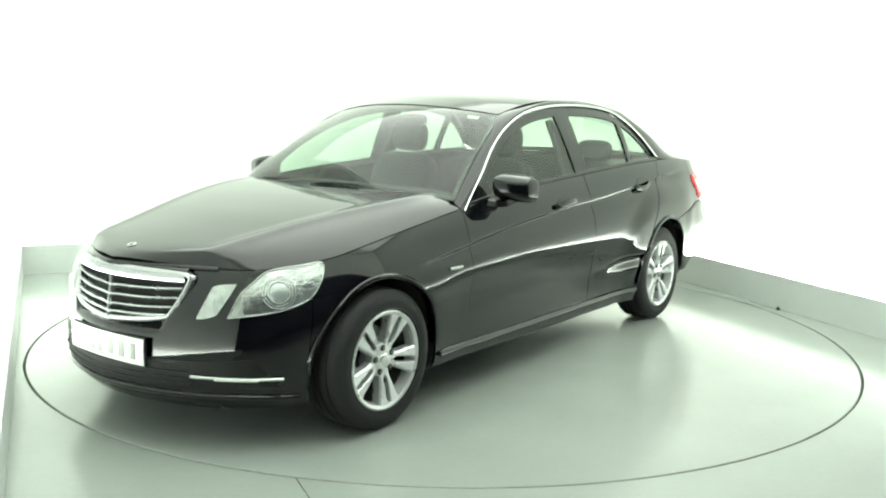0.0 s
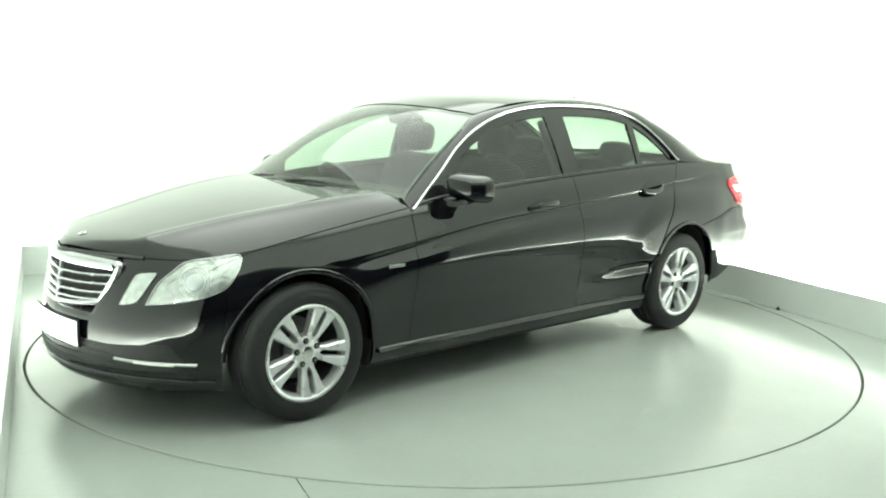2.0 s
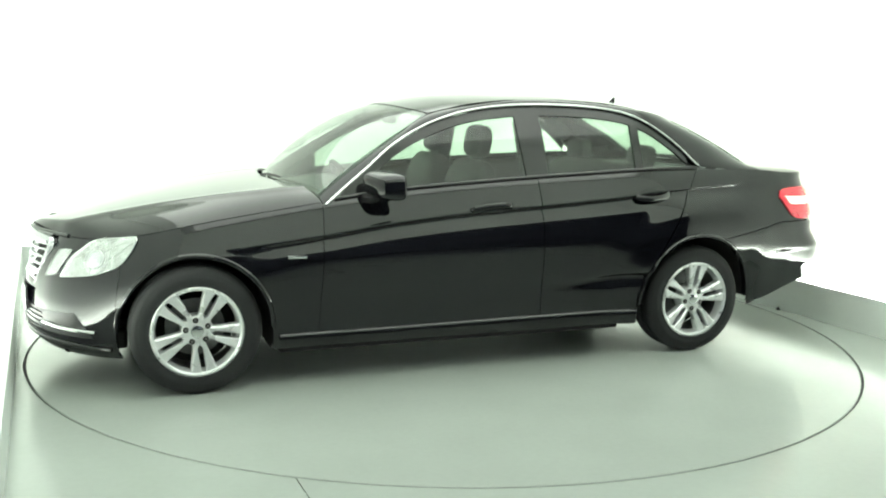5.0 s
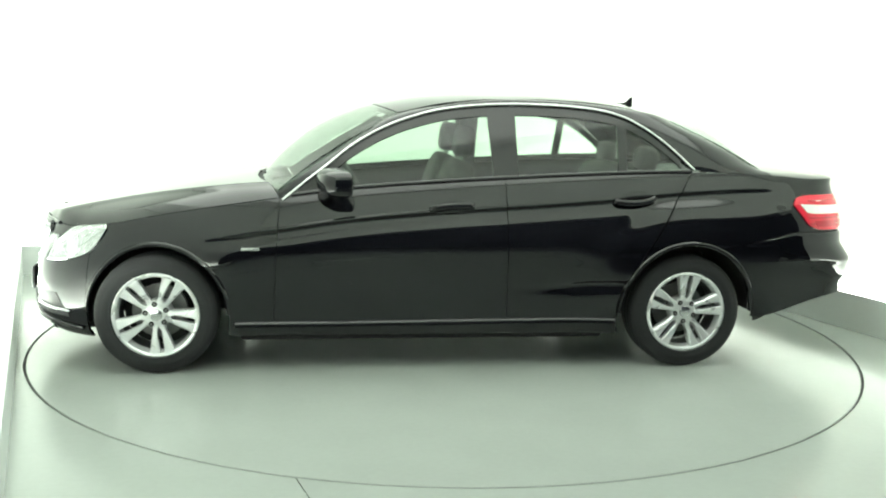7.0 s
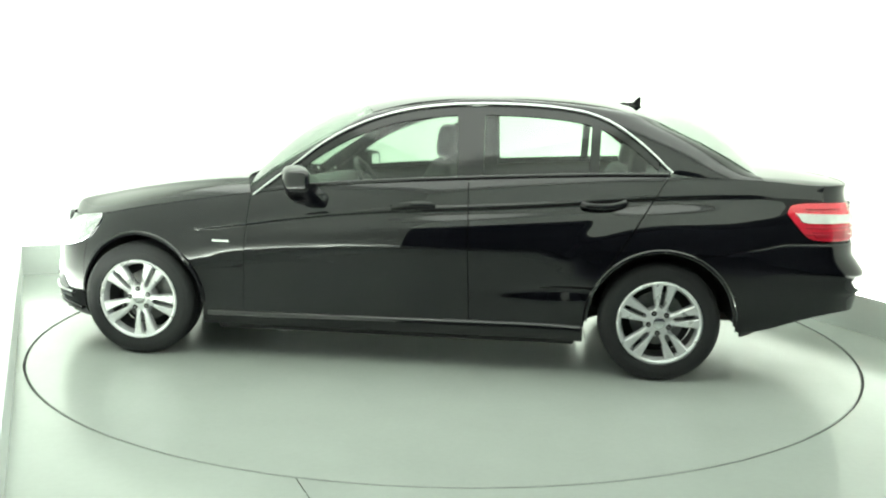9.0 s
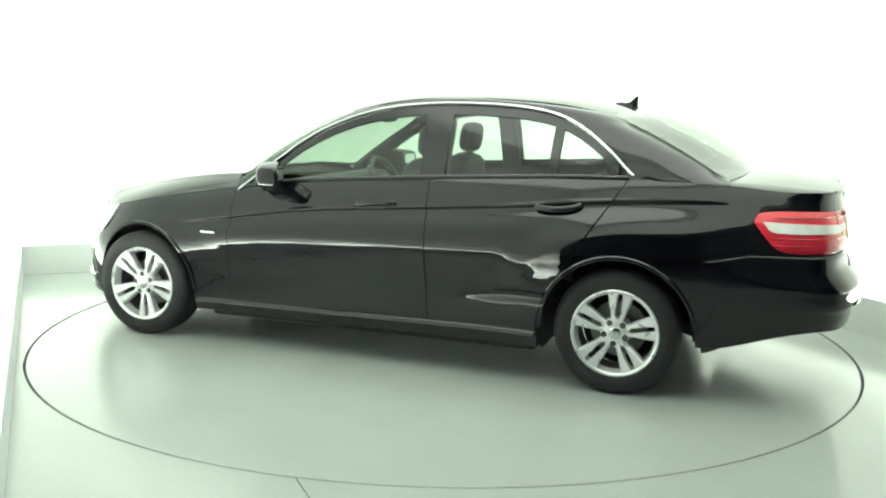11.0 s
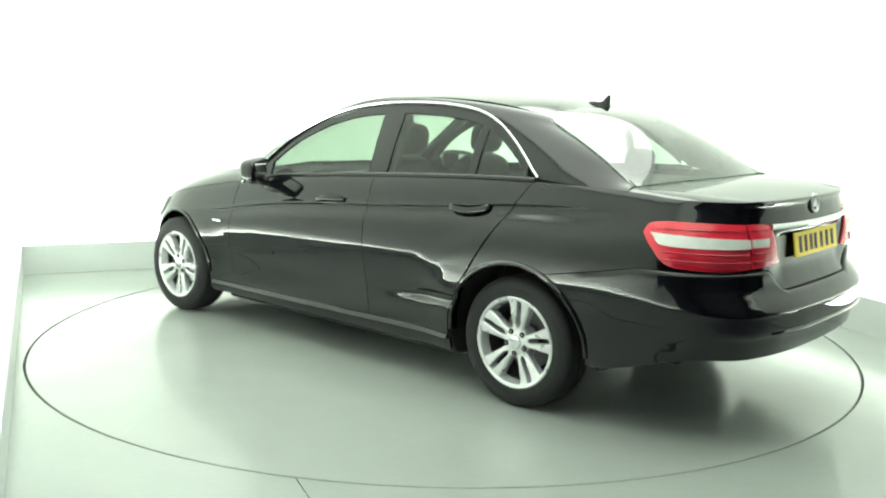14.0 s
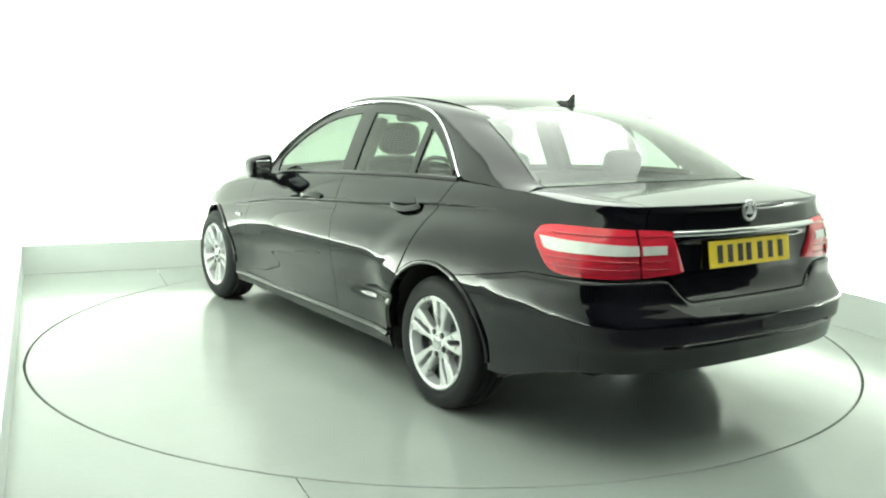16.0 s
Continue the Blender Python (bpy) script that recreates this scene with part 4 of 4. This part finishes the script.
for sd in SIDES:
    # headlamp and its slim inner companion
    lo = [(s_front_y(0.566, 0.564), 0.563)] + [(s_at(x, z), z) for x, z in ((1.96, 0.577), (1.876, 0.597), (1.785, 0.637), (1.728, 0.70), (1.697, 0.755))]
    hi = [(s_front_y(0.570, 0.575), 0.575), (s_front_y(0.584, 0.655), 0.655)] + [(s_at(x, z), z) for x, z in ((1.94, 0.703), (1.895, 0.736), (1.80, 0.764), (1.702, 0.771))]
    head = skin_patch("headlamp", lo, hi, LAMP_INNER, car, lift=0.003, rim=0.008, side=sd, label="clear headlamp with bright reflector")
    rim_pts = list(spline(lo, 30)) + list(spline(hi, 30))[::-1]
    outline = [S(q[0], min(q[1], belt_z(plan_at(q[0])[0]) - 0.004), 0.007) for q in rim_pts]
    onrm = [skin_normal(q[0], q[1]) for q in rim_pts]
    sweep("lamp_bezel", outline + outline[:1], 0.006, 0.006, CHROME, head, normals=onrm + onrm[:1], side=sd)
    for f in (0.3, 0.55, 0.8):
        mid = [(np.array(a_) * (1 - f) + np.array(b_) * f) for a_, b_ in zip(spline(lo, 24), spline(hi, 24))][6:-1]
        sweep("reflector_rib", [S(q[0], q[1], 0.004) for q in mid], 0.004, 0.006, CHROME, head, normals=[skin_normal(q[0], q[1]) for q in mid], side=sd)
    skin_patch("lamp_lens", lo, hi, LENS, head, lift=0.014, rim=0.012, side=sd, swell=0.012).visible_shadow = False
    for x, z, r in ((1.885, 0.662, 0.045),):
        s = s_at(x, z)
        c, n = S(s, z, 0.006), skin_normal(s, z)
        mir = MIRROR_Y if sd < 0 else 1
        tube_ring("projector_ring", c * mir, n * mir, r, 0.0025, ALU, head)
        for k in (1.25, 1.5):
            tube_ring("reflector_step", (S(s, z, 0.002)) * mir, n * mir, r * k, 0.0016, ALU, head)
        bm = bmesh.new()
        bmesh.ops.create_uvsphere(bm, u_segments=20, v_segments=10, radius=r * 0.9)
        q = Vector(n * mir).to_track_quat("Z", "Y").to_matrix().to_4x4()
        bmesh.ops.transform(bm, matrix=Matrix.Translation(Vector(c * mir)) @ q @ Matrix.Diagonal((1, 1, 0.25, 1)), verts=bm.verts)
        part("projector", bm, BULB_GLASS, head, smooth=True)
    lo = [(s_front_y(y, z), z) for y, z in ((0.452, 0.553), (0.49, 0.558), (0.527, 0.572))]
    hi = [(s_front_y(y, z), z) for y, z in ((0.482, 0.682), (0.52, 0.69), (0.56, 0.692))]
    inner = skin_patch("inner_headlamp", lo, hi, LAMP_INNER, car, lift=0.003, rim=0.008, n=12, side=sd, label="slim inner headlamp")
    skin_patch("lamp_lens", lo, hi, LENS, inner, lift=0.013, rim=0.01, n=12, side=sd, swell=0.006).visible_shadow = False
    # wing badge
    path = [SX(x, 0.669 + 0.004 * (x - 0.9), 0.003) for x in np.linspace(0.995, 0.90, 10)]
    sweep("wing_badge", path, 0.014, 0.006, CHROME, car, up=(0, 1, 0), side=sd, label="small chrome badge on the front wing")
    # door handles
    for x0, z0 in ((-0.11, 0.893), (-1.12, 0.952)):
        cup = []
        for i in range(17):
            x = x0 + 0.085 - 0.17 * i / 16
            hgt = 0.036 * math.sqrt(max(0.02, 1 - ((x - x0) / 0.087) ** 2))
            cup.append([SX(x, z0 + (x0 - x) * 0.08 + hgt * f, 0.002) for f in np.linspace(-0.9, 1.0, 7)])
        panel("handle_cup", cup, TRIM_BLACK, car, rim=0, side=sd, centre=(x0, 0, 0.7))
        path = [SX(x, z0 - 0.004 + (x0 - x) * 0.08, 0.004 + 0.030 * math.sin(math.pi * min(1, max(0, (x0 + 0.115 - x) / 0.23))) ** 0.5) for x in np.linspace(x0 + 0.115, x0 - 0.115, 22)]
        sweep("door_handle", path, 0.030, 0.016, PAINT, car, up=(0, 1, 0.15), side=sd)
    # tail lamp: a piece on the wing and one on the boot lid, each with a pale band
    yl = 0.607
    lo = [(s_at(-2.06, 0.915), 0.912), (s_at(-2.11, 0.85), 0.85), (s_at(-2.19, 0.784), 0.784), (s_rear_y(0.74, 0.77), 0.772), (s_rear_y(yl, 0.775), 0.776)]
    hi = [(s_at(-2.062, 0.925), 0.925), (s_at(-2.085, 0.955), 0.955), (s_at(-2.17, 0.966), 0.966), (s_rear_y(0.72, 0.966), 0.966), (s_rear_y(yl, 0.962), 0.962)]
    tl = skin_patch("tail_lamp", lo, hi, RED, car, lift=0.008, rim=0.016, side=sd, swell=0.006, label="red tail lamp with a pale horizontal band")
    lo2 = [(s_rear_y(y, 0.78), 0.776 + 0.016 * f) for y, f in ((0.597, 0), (0.5, 0.4), (0.42, 0.7), (0.393, 1.0))]
    hi2 = [(s_rear_y(y, 0.955), z) for y, z in ((0.597, 0.962), (0.54, 0.96), (0.49, 0.957), (0.455, 0.952))]
    tl2 = skin_patch("inner_tail_lamp", lo2, hi2, RED, car, lift=0.008, rim=0.016, n=16, side=sd, swell=0.003, label="red inner tail lamp on the boot lid")
    bl = [(s_at(-2.115, 0.895), 0.893), (s_at(-2.155, 0.866), 0.866), (s_rear_y(0.74, 0.862), 0.862), (s_rear_y(yl + 0.004, 0.864), 0.864)]
    bh = [(s_at(-2.093, 0.914), 0.914), (s_at(-2.15, 0.912), 0.912), (s_rear_y(0.74, 0.906), 0.906), (s_rear_y(yl + 0.004, 0.901), 0.901)]
    skin_patch("lamp_band", bl, bh, LAMP_WHITE, tl, lift=0.018, rim=0.006, side=sd)
    skin_patch("lamp_band", [(s_rear_y(y, 0.865), 0.865) for y in (0.594, 0.55, 0.49)], [(s_rear_y(y, 0.90), 0.90) for y in (0.594, 0.55, 0.487)], LAMP_WHITE, tl2, lift=0.0135, rim=0.006, n=10, side=sd)
    dl = [(s_at(-2.21, 0.792), 0.792), (s_rear_y(0.74, 0.785), 0.785), (s_rear_y(yl + 0.004, 0.787), 0.787)]
    dh = [(s_at(-2.185, 0.822), 0.822), (s_rear_y(0.74, 0.825), 0.825), (s_rear_y(yl + 0.004, 0.826), 0.826)]
    skin_patch("lamp_segment", dl, dh, RED_DARK, tl, lift=0.0165, rim=0.006, side=sd)
    for z in (0.808, 0.84, 0.934):
        ribs = [S(s, z, 0.0155) for s in np.linspace(s_at(-2.15, z), s_rear_y(yl + 0.01, z), 20)]
        sweep("lamp_rib", ribs, 0.005, 0.004, RED_DARK, tl, normals=[skin_normal(s, z) for s in np.linspace(s_at(-2.15, z), s_rear_y(yl + 0.01, z), 20)], side=sd)
        ribs = [S(s, z, 0.0115) for s in np.linspace(s_rear_y(0.59, z), s_rear_y(0.475, z), 10)]
        sweep("lamp_rib", ribs, 0.005, 0.004, RED_DARK, tl2, normals=[skin_normal(s, z) for s in np.linspace(s_rear_y(0.59, z), s_rear_y(0.475, z), 10)], side=sd)

# boot lid fittings
half_run = [S(s_rear_y(y, 0.94), 0.938 + 0.004 * (y / 0.45) ** 2, 0.010) for y in np.linspace(0.455, 0.0, 24)]
sweep("boot_strip", half_run + [q * MIRROR_Y for q in half_run[::-1][1:]], 0.024, 0.022, CHROME, boot_lid, up=(-1, 0, 0.25), label="bright chrome strip over the plate")
bm = bmesh.new()
box(bm, -0.004, 0.004, -0.263, 0.263, -0.056, 0.056, 0.003)
plate_r = part("number_plate", bm, PLATE_YELLOW, car, "yellow rear number plate with dark characters as bars", m=pose(-2.50, 0.0, 0.85, 0, 9, 0))
for y in (0.20, 0.135, 0.07, 0.015, -0.06, -0.13, -0.20):
    bm = bmesh.new()
    box(bm, -0.0058, -0.0038, y - 0.016, y + 0.016, -0.037, 0.037)
    part("character_bar", bm, INK, plate_r)
tube_ring("boot_emblem", S(S_END, 1.022, 0.006), (-1, 0, 0.15), 0.039, 0.007, ALU, boot_lid, "plain chrome ring emblem")
c = S(S_END, 1.022, 0.0045)
tri = [c + np.array((0.0, 0.032 * math.cos(radians(a)), 0.032 * math.sin(radians(a)))) for a in (90, 210, 330)]
off = np.array((-0.005, 0, 0))
obj("emblem_plate", tri + [p + off for p in tri], [(0, 1, 2), (5, 4, 3), (0, 3, 4, 1), (1, 4, 5, 2), (2, 5, 3, 0)], ALU, boot_lid, smooth=False)
lip = [S(s_front_y(abs(y), belt_z(2.2) - 0.006), belt_z(2.2) - 0.006) * np.array((1, -1 if y < 0 else 1, 1)) + np.array((0.001, 0, 0.004)) for y in np.linspace(-0.47, 0.47, 41)]
sweep("bonnet_lip", lip, 0.02, 0.013, PAINT, bonnet_ob, up=(0.7, 0, 0.7))
tube_ring("bonnet_emblem", np.array((2.10, 0.0, bonnet_c(2.10) + 0.003)), (0.3, 0, 1), 0.016, 0.003, CHROME, bonnet_ob, "small round bonnet emblem")


# ---- wheels ----
def wheel(xc, sd, turn):
    m = Matrix.Translation((xc, 0, HUB_Z)) @ (Matrix.Identity(4) if sd > 0 else Matrix.Rotation(math.pi, 4, "Z"))
    rim = lathe("wheel", [(0.198, 0.83), (0.194, 0.84), (0.201, 0.868), (0.204, 0.888), (0.210, 0.894), (0.218, 0.896), (0.2245, 0.892), (0.2255, 0.882), (0.220, 0.872), (0.212, 0.868), (0.210, 0.83)],
                ALU, car, steps=96, m=m, label="silver alloy wheel with five twin spokes", closed=True)
    lathe("tyre", [(0.215, 0.876), (0.220, 0.888), (0.231, 0.898), (0.236, 0.8965), (0.244, 0.899), (0.262, 0.900), (0.276, 0.898), (0.281, 0.895), (0.284, 0.895), (0.297, 0.889), (0.309, 0.878), (0.3155, 0.868), (0.317, 0.86), (0.3185, 0.84),
                   (0.3125, 0.838), (0.3125, 0.830), (0.319, 0.828), (0.319, 0.80), (0.312, 0.798), (0.312, 0.782), (0.319, 0.78), (0.319, 0.752), (0.3125, 0.75), (0.3125, 0.742), (0.3185, 0.74), (0.316, 0.715), (0.303, 0.69), (0.27, 0.675), (0.23, 0.685), (0.205, 0.70)],
          RUBBER, rim, steps=96)
    lathe("wheel_barrel", [(0.197, 0.833), (0.199, 0.78), (0.202, 0.70), (0.210, 0.70), (0.209, 0.833)], BARREL, rim, steps=64)
    lathe("brake_disc", [(0.0, 0.79), (0.07, 0.79), (0.075, 0.765), (0.145, 0.765), (0.145, 0.745), (0.0, 0.745)], STEEL, rim, steps=48)
    lathe("wheel_well_backing", [(0.0, 0.70), (0.196, 0.705)], UNDER, rim, steps=32)
    for i in range(5):
        a = radians(turn + 72 * i)
        ca, sa = math.cos(a), math.sin(a)
        for w in (1, -1):
            verts, faces = [], []
            N = 14
            for k in range(N):
                f = k / (N - 1)
                r = 0.048 + (0.206 - 0.048) * f
                inner_e = 0.0125 * smooth01(0.072, 0.088, r) * (1 - 0.25 * smooth01(0.18, 0.2, r)) + 0.0004
                outer_e = 0.034 + 0.028 * smooth01(0.06, 0.2, r) + 0.010 * smooth01(0.18, 0.2, r)
                yf = 0.874 + 0.010 * smooth01(0.06, 0.14, r) + 0.006 * smooth01(0.15, 0.2, r)
                for e, y in ((inner_e, yf - 0.045), (inner_e, yf - 0.005), (inner_e + 0.004, yf), (outer_e - 0.010, yf - 0.001), (outer_e - 0.002, yf - 0.009), (outer_e, yf - 0.045)):
                    tx, tz = -sa * e * w, ca * e * w
                    verts.append((ca * r + tx, y, sa * r + tz))
            K = 6
            for k in range(N - 1):
                for j in range(K - 1):
                    q = (k * K + j, k * K + j + 1, (k + 1) * K + j + 1, (k + 1) * K + j)
                    faces.append(q if w > 0 else q[::-1])
            sp = obj("spoke", verts, faces, ALU, rim)
            sp.data.set_sharp_from_angle(angle=radians(30))
    lathe("hub", [(0.0, 0.878), (0.036, 0.878), (0.05, 0.876), (0.064, 0.872), (0.074, 0.866), (0.08, 0.84), (0.08, 0.80)], ALU, rim, steps=48)
    lathe("hub_cap", [(0.0, 0.8865), (0.02, 0.886), (0.029, 0.884), (0.0325, 0.879), (0.033, 0.87)], CHROME, rim, steps=36)
    for i in range(5):
        a = radians(turn + 36 + 72 * i)
        cx, cz = 0.056 * math.cos(a), 0.056 * math.sin(a)
        # dark disc on the hub face, its colour standing for the hole's shade
        lathe("bolt_hole_shade", [(0.0, 0.8795), (0.0135, 0.8795), (0.0145, 0.876)], UNDER, rim, steps=16, m=Matrix.Translation((cx, 0, cz)))
        lathe("wheel_bolt", [(0.0, 0.8825), (0.006, 0.8825), (0.007, 0.879)], STEEL, rim, steps=8, m=Matrix.Translation((cx, 0, cz)))
    return rim


wheel(WB, 1, -98)
wheel(-WB, 1, 96)
wheel(WB, -1, 40)
wheel(-WB, -1, 15)

# ---- mirrors, aerial, wipers ----
for sd in SIDES:
    verts, faces = [], []
    NU, NV2 = 28, 18
    for i in range(NV2 + 1):
        th = math.pi * i / NV2
        for j in range(NU):
            ph = 2 * math.pi * j / NU
            e = 0.52
            cx = math.copysign(abs(math.sin(th) * math.cos(ph)) ** e, math.cos(ph))
            cz = math.copysign(abs(math.sin(th) * math.sin(ph)) ** e, math.sin(ph))
            cy = math.copysign(abs(math.cos(th)) ** 0.5, math.cos(th))
            dx = 0.098 if cx > 0 else 0.05
            x = 0.49 + dx * cx - 0.035 * cy
            z = 1.026 + 0.068 * cz * (1 - 0.12 * max(0, cx)) + 0.012 * cy * -1
            verts.append((x, sd * (0.94 + 0.09 * cy), z))
    for i in range(NV2):
        for j in range(NU):
            faces.append((i * NU + j, i * NU + (j + 1) % NU, (i + 1) * NU + (j + 1) % NU, (i + 1) * NU + j))
    wm = obj("wing_mirror", verts, faces, PAINT, car, "gloss black wing mirror")
    bmm = bmesh.new()
    bmm.from_mesh(wm.data)
    bmesh.ops.remove_doubles(bmm, verts=bmm.verts, dist=1e-4)
    bmesh.ops.recalc_face_normals(bmm, faces=bmm.faces)
    bmm.to_mesh(wm.data)
    bmm.free()
    bm = bmesh.new()
    box(bm, -0.005, 0.005, -0.056, 0.056, -0.038, 0.038, 0.004)
    part("mirror_glass", bm, CHROME, wm, m=pose(0.443, sd * 0.938, 1.024, 0, 0, sd * 17))
    arm = [np.array((0.56, 0.82, 0.955)), np.array((0.545, 0.86, 0.95)), np.array((0.525, 0.90, 0.953)), np.array((0.51, 0.94, 0.972))]
    sweep("mirror_arm", spline(arm, 10), 0.085, 0.04, TRIM_BLACK, wm, up=(0, 0, 1), side=sd)
    lens = [np.array((0.597 - 0.085 * f ** 2, 0.87 + 0.135 * f, 1.018 - 0.006 * f)) for f in np.linspace(0, 1, 12)]
    sweep("indicator", lens, 0.012, 0.006, TRIM_BLACK, wm, up=(1, 0.2, 0), side=sd)

prof = [(-1.23, 0.004), (-1.26, 0.014), (-1.29, 0.017), (-1.315, 0.026), (-1.335, 0.05), (-1.35, 0.066), (-1.36, 0.066), (-1.354, 0.03), (-1.368, 0.0)]
verts, faces = [], []
for x, h in prof:
    zr = roof_c(x) - 0.002
    w = 0.011 * (1 - h / 0.1)
    verts += [(x, -w, zr), (x, -0.004, zr + h + 0.002), (x, 0.004, zr + h + 0.002), (x, w, zr)]
for i in range(len(prof) - 1):
    for j in range(3):
        faces.append((i * 4 + j, i * 4 + j + 1, (i + 1) * 4 + j + 1, (i + 1) * 4 + j))
faces += [(3, 2, 1, 0), tuple(len(verts) - 4 + k for k in range(4))]
obj("roof_aerial", verts, faces, TRIM_BLACK, car, "black fin aerial on the roof", smooth=False)

for y0, y1, zt in ((-0.58, 0.05, 0.0), (-0.06, 0.58, 0.0)):
    path = []
    for f in np.linspace(0, 1, 14):
        y = y0 + (y1 - y0) * f
        v = y / 0.755
        b = wb(v)
        path.append(b + np.array((0.0 - 0.03 * f * (1.0 if y0 < -0.3 else 0.9), 0, 0.007 + 0.008 * f)))
    sweep("wiper_blade", path, 0.008, 0.008, PLASTIC, car, up=(0.5, 0, 0.8))
    arm = [wb(y0 / 0.755) + np.array((0.03, 0.0, 0.004)), wb((y0 + 0.1) / 0.755) + np.array((0.0, 0, 0.014)), path[6] + np.array((0.0, 0, 0.007))]
    sweep("wiper_arm", spline(arm, 10), 0.011, 0.007, PLASTIC, car, up=(0.5, 0, 0.8))


# ---- inside ----
def blob(bm, m, sx, sy, sz, e=0.5):
    """A soft cushion-shaped box."""
    r = bmesh.ops.create_uvsphere(bm, u_segments=24, v_segments=14, radius=1.0)
    for v in r["verts"]:
        c = v.co.copy()
        for k, s in enumerate((sx, sy, sz)):
            c[k] = math.copysign(abs(c[k]) ** e, c[k]) * s
        v.co = m @ c


def front_seat(y):
    bm = bmesh.new()
    blob(bm, pose(0.18, y, 0.47, 0, -6, 0), 0.27, 0.255, 0.085, 0.45)
    seat = part("front_seat", bm, SEAT, car, "charcoal leather front seat with headrest", smooth=True)
    bm = bmesh.new()
    blob(bm, pose(-0.13, y, 0.80, 0, -17, 0), 0.085, 0.245, 0.33, 0.45)
    part("backrest", bm, SEAT, seat, smooth=True)
    bm = bmesh.new()
    blob(bm, pose(-0.235, y, 1.225, 0, -8, 0), 0.055, 0.13, 0.095, 0.6)
    part("headrest", bm, SEAT, seat, smooth=True)
    for dy in (-0.06, 0.06):
        bm = bmesh.new()
        bmesh.ops.create_cone(bm, segments=10, radius1=0.007, radius2=0.007, depth=0.12, cap_ends=True)
        part("headrest_post", bm, CHROME, seat, m=pose(-0.22, y + dy, 1.11, 0, -12, 0))


for y in (0.36, -0.36):
    front_seat(y)
bm = bmesh.new()
blob(bm, pose(-0.85, 0, 0.47, 0, -5, 0), 0.26, 0.66, 0.09, 0.4)
bench = part("rear_bench", bm, SEAT, car, "charcoal leather rear bench", smooth=True)
bm = bmesh.new()
blob(bm, pose(-1.19, 0, 0.78, 0, -20, 0), 0.09, 0.66, 0.32, 0.4)
part("backrest", bm, SEAT, bench, smooth=True)
for y in (0.40, -0.40):
    bm = bmesh.new()
    blob(bm, pose(-1.33, y, 1.135, 0, -8, 0), 0.05, 0.125, 0.075, 0.6)
    part("headrest", bm, SEAT, bench, smooth=True)
bm = bmesh.new()
box(bm, -1.95, -1.28, -0.62, 0.62, 1.03, 1.05, 0.006)
part("parcel_shelf", bm, DASH, car)
bm = bmesh.new()
blob(bm, pose(0.66, 0, 0.83, 0, 10, 0), 0.25, 0.72, 0.13, 0.45)
blob(bm, pose(0.50, -0.37, 0.935, 0, 12, 0), 0.08, 0.16, 0.035, 0.6)
part("dashboard", bm, DASH, car, "dark dashboard", smooth=True)
bm = bmesh.new()
box(bm, -0.2, 0.45, -0.11, 0.11, 0.3, 0.62, 0.03)
part("centre_console", bm, DASH, car, smooth=True)
sw = tube_ring("steering_wheel", (0.36, -0.37, 0.90), (-0.85, 0, 0.52), 0.185, 0.016, DASH, car, "dark steering wheel")
bm = bmesh.new()
blob(bm, Matrix.Translation((0.375, -0.37, 0.89)) @ Vector((-0.85, 0, 0.52)).to_track_quat("Z", "Y").to_matrix().to_4x4(), 0.08, 0.07, 0.03, 0.6)
part("wheel_boss", bm, DASH, sw, smooth=True)
for a in (0, 180, 250, 290):
    d = Vector((-0.85, 0, 0.52)).to_track_quat("Z", "Y").to_matrix() @ Vector((math.cos(radians(a)), math.sin(radians(a)), 0))
    cc = np.array((0.367, -0.37, 0.895))
    sweep("wheel_spoke", [cc + np.array(d) * r for r in (0.06, 0.12, 0.18)], 0.03, 0.014, DASH, sw, up=(-0.85, 0, 0.52))
bm = bmesh.new()
blob(bm, pose(0.20, 0, 1.345, 0, 12, 0), 0.02, 0.115, 0.032, 0.6)
part("rear_view_mirror", bm, DASH, car, smooth=True)
for sd in SIDES:
    card = [[SX(x, z, -0.075) for z in run(max(0.32, HUB_Z + math.sqrt(max((R_REAR + 0.03) ** 2 - (x + WB) ** 2, 0))), belt_z(x) - 0.012, 8)] for x in run(0.75, -1.42, 40)]
    panel("door_card", card, DASH, car, rim=0, side=sd, centre=(0, 3 * sd, 0.6))
    bm = bmesh.new()
    box(bm, -0.06, 0.06, -0.015, 0.015, 0.0, 0.36, 0.01)
    part("pillar_lining", bm, DASH, car, m=pose(-0.41, sd * 0.735, 1.02, sd * 24, 0, 0))

# sticker inside the head of the windscreen
st = []
for f in np.linspace(0, 1, 5):
    col = []
    for g in np.linspace(0, 1, 4):
        v = 0.76 + 0.10 * f
        t = 0.90 + 0.045 * g
        a, b = wb(v), wt(v)
        col.append(a + (b - a) * t + np.array((0.5, 0, 0.85)) * (0.03 * 4 * t * (1 - t) - 0.006))
    st.append(col)
panel("windscreen_sticker", st, PLATE_WHITE, windscreen, rim=0.001, centre=(0, 0, 0.6), label="small pale sticker")


def motions():
    rows_car, rows_disc = [], []
    for t, a in TURN:
        m = Matrix.Rotation(radians(a), 4, "Z")
        rows_car.append((t, m @ Matrix.Translation((CAR_OFFSET[0], CAR_OFFSET[1], 0.0))))
        rows_disc.append((t, m))
    walk(car, rows_car)
    walk(platform, rows_disc)


motions()
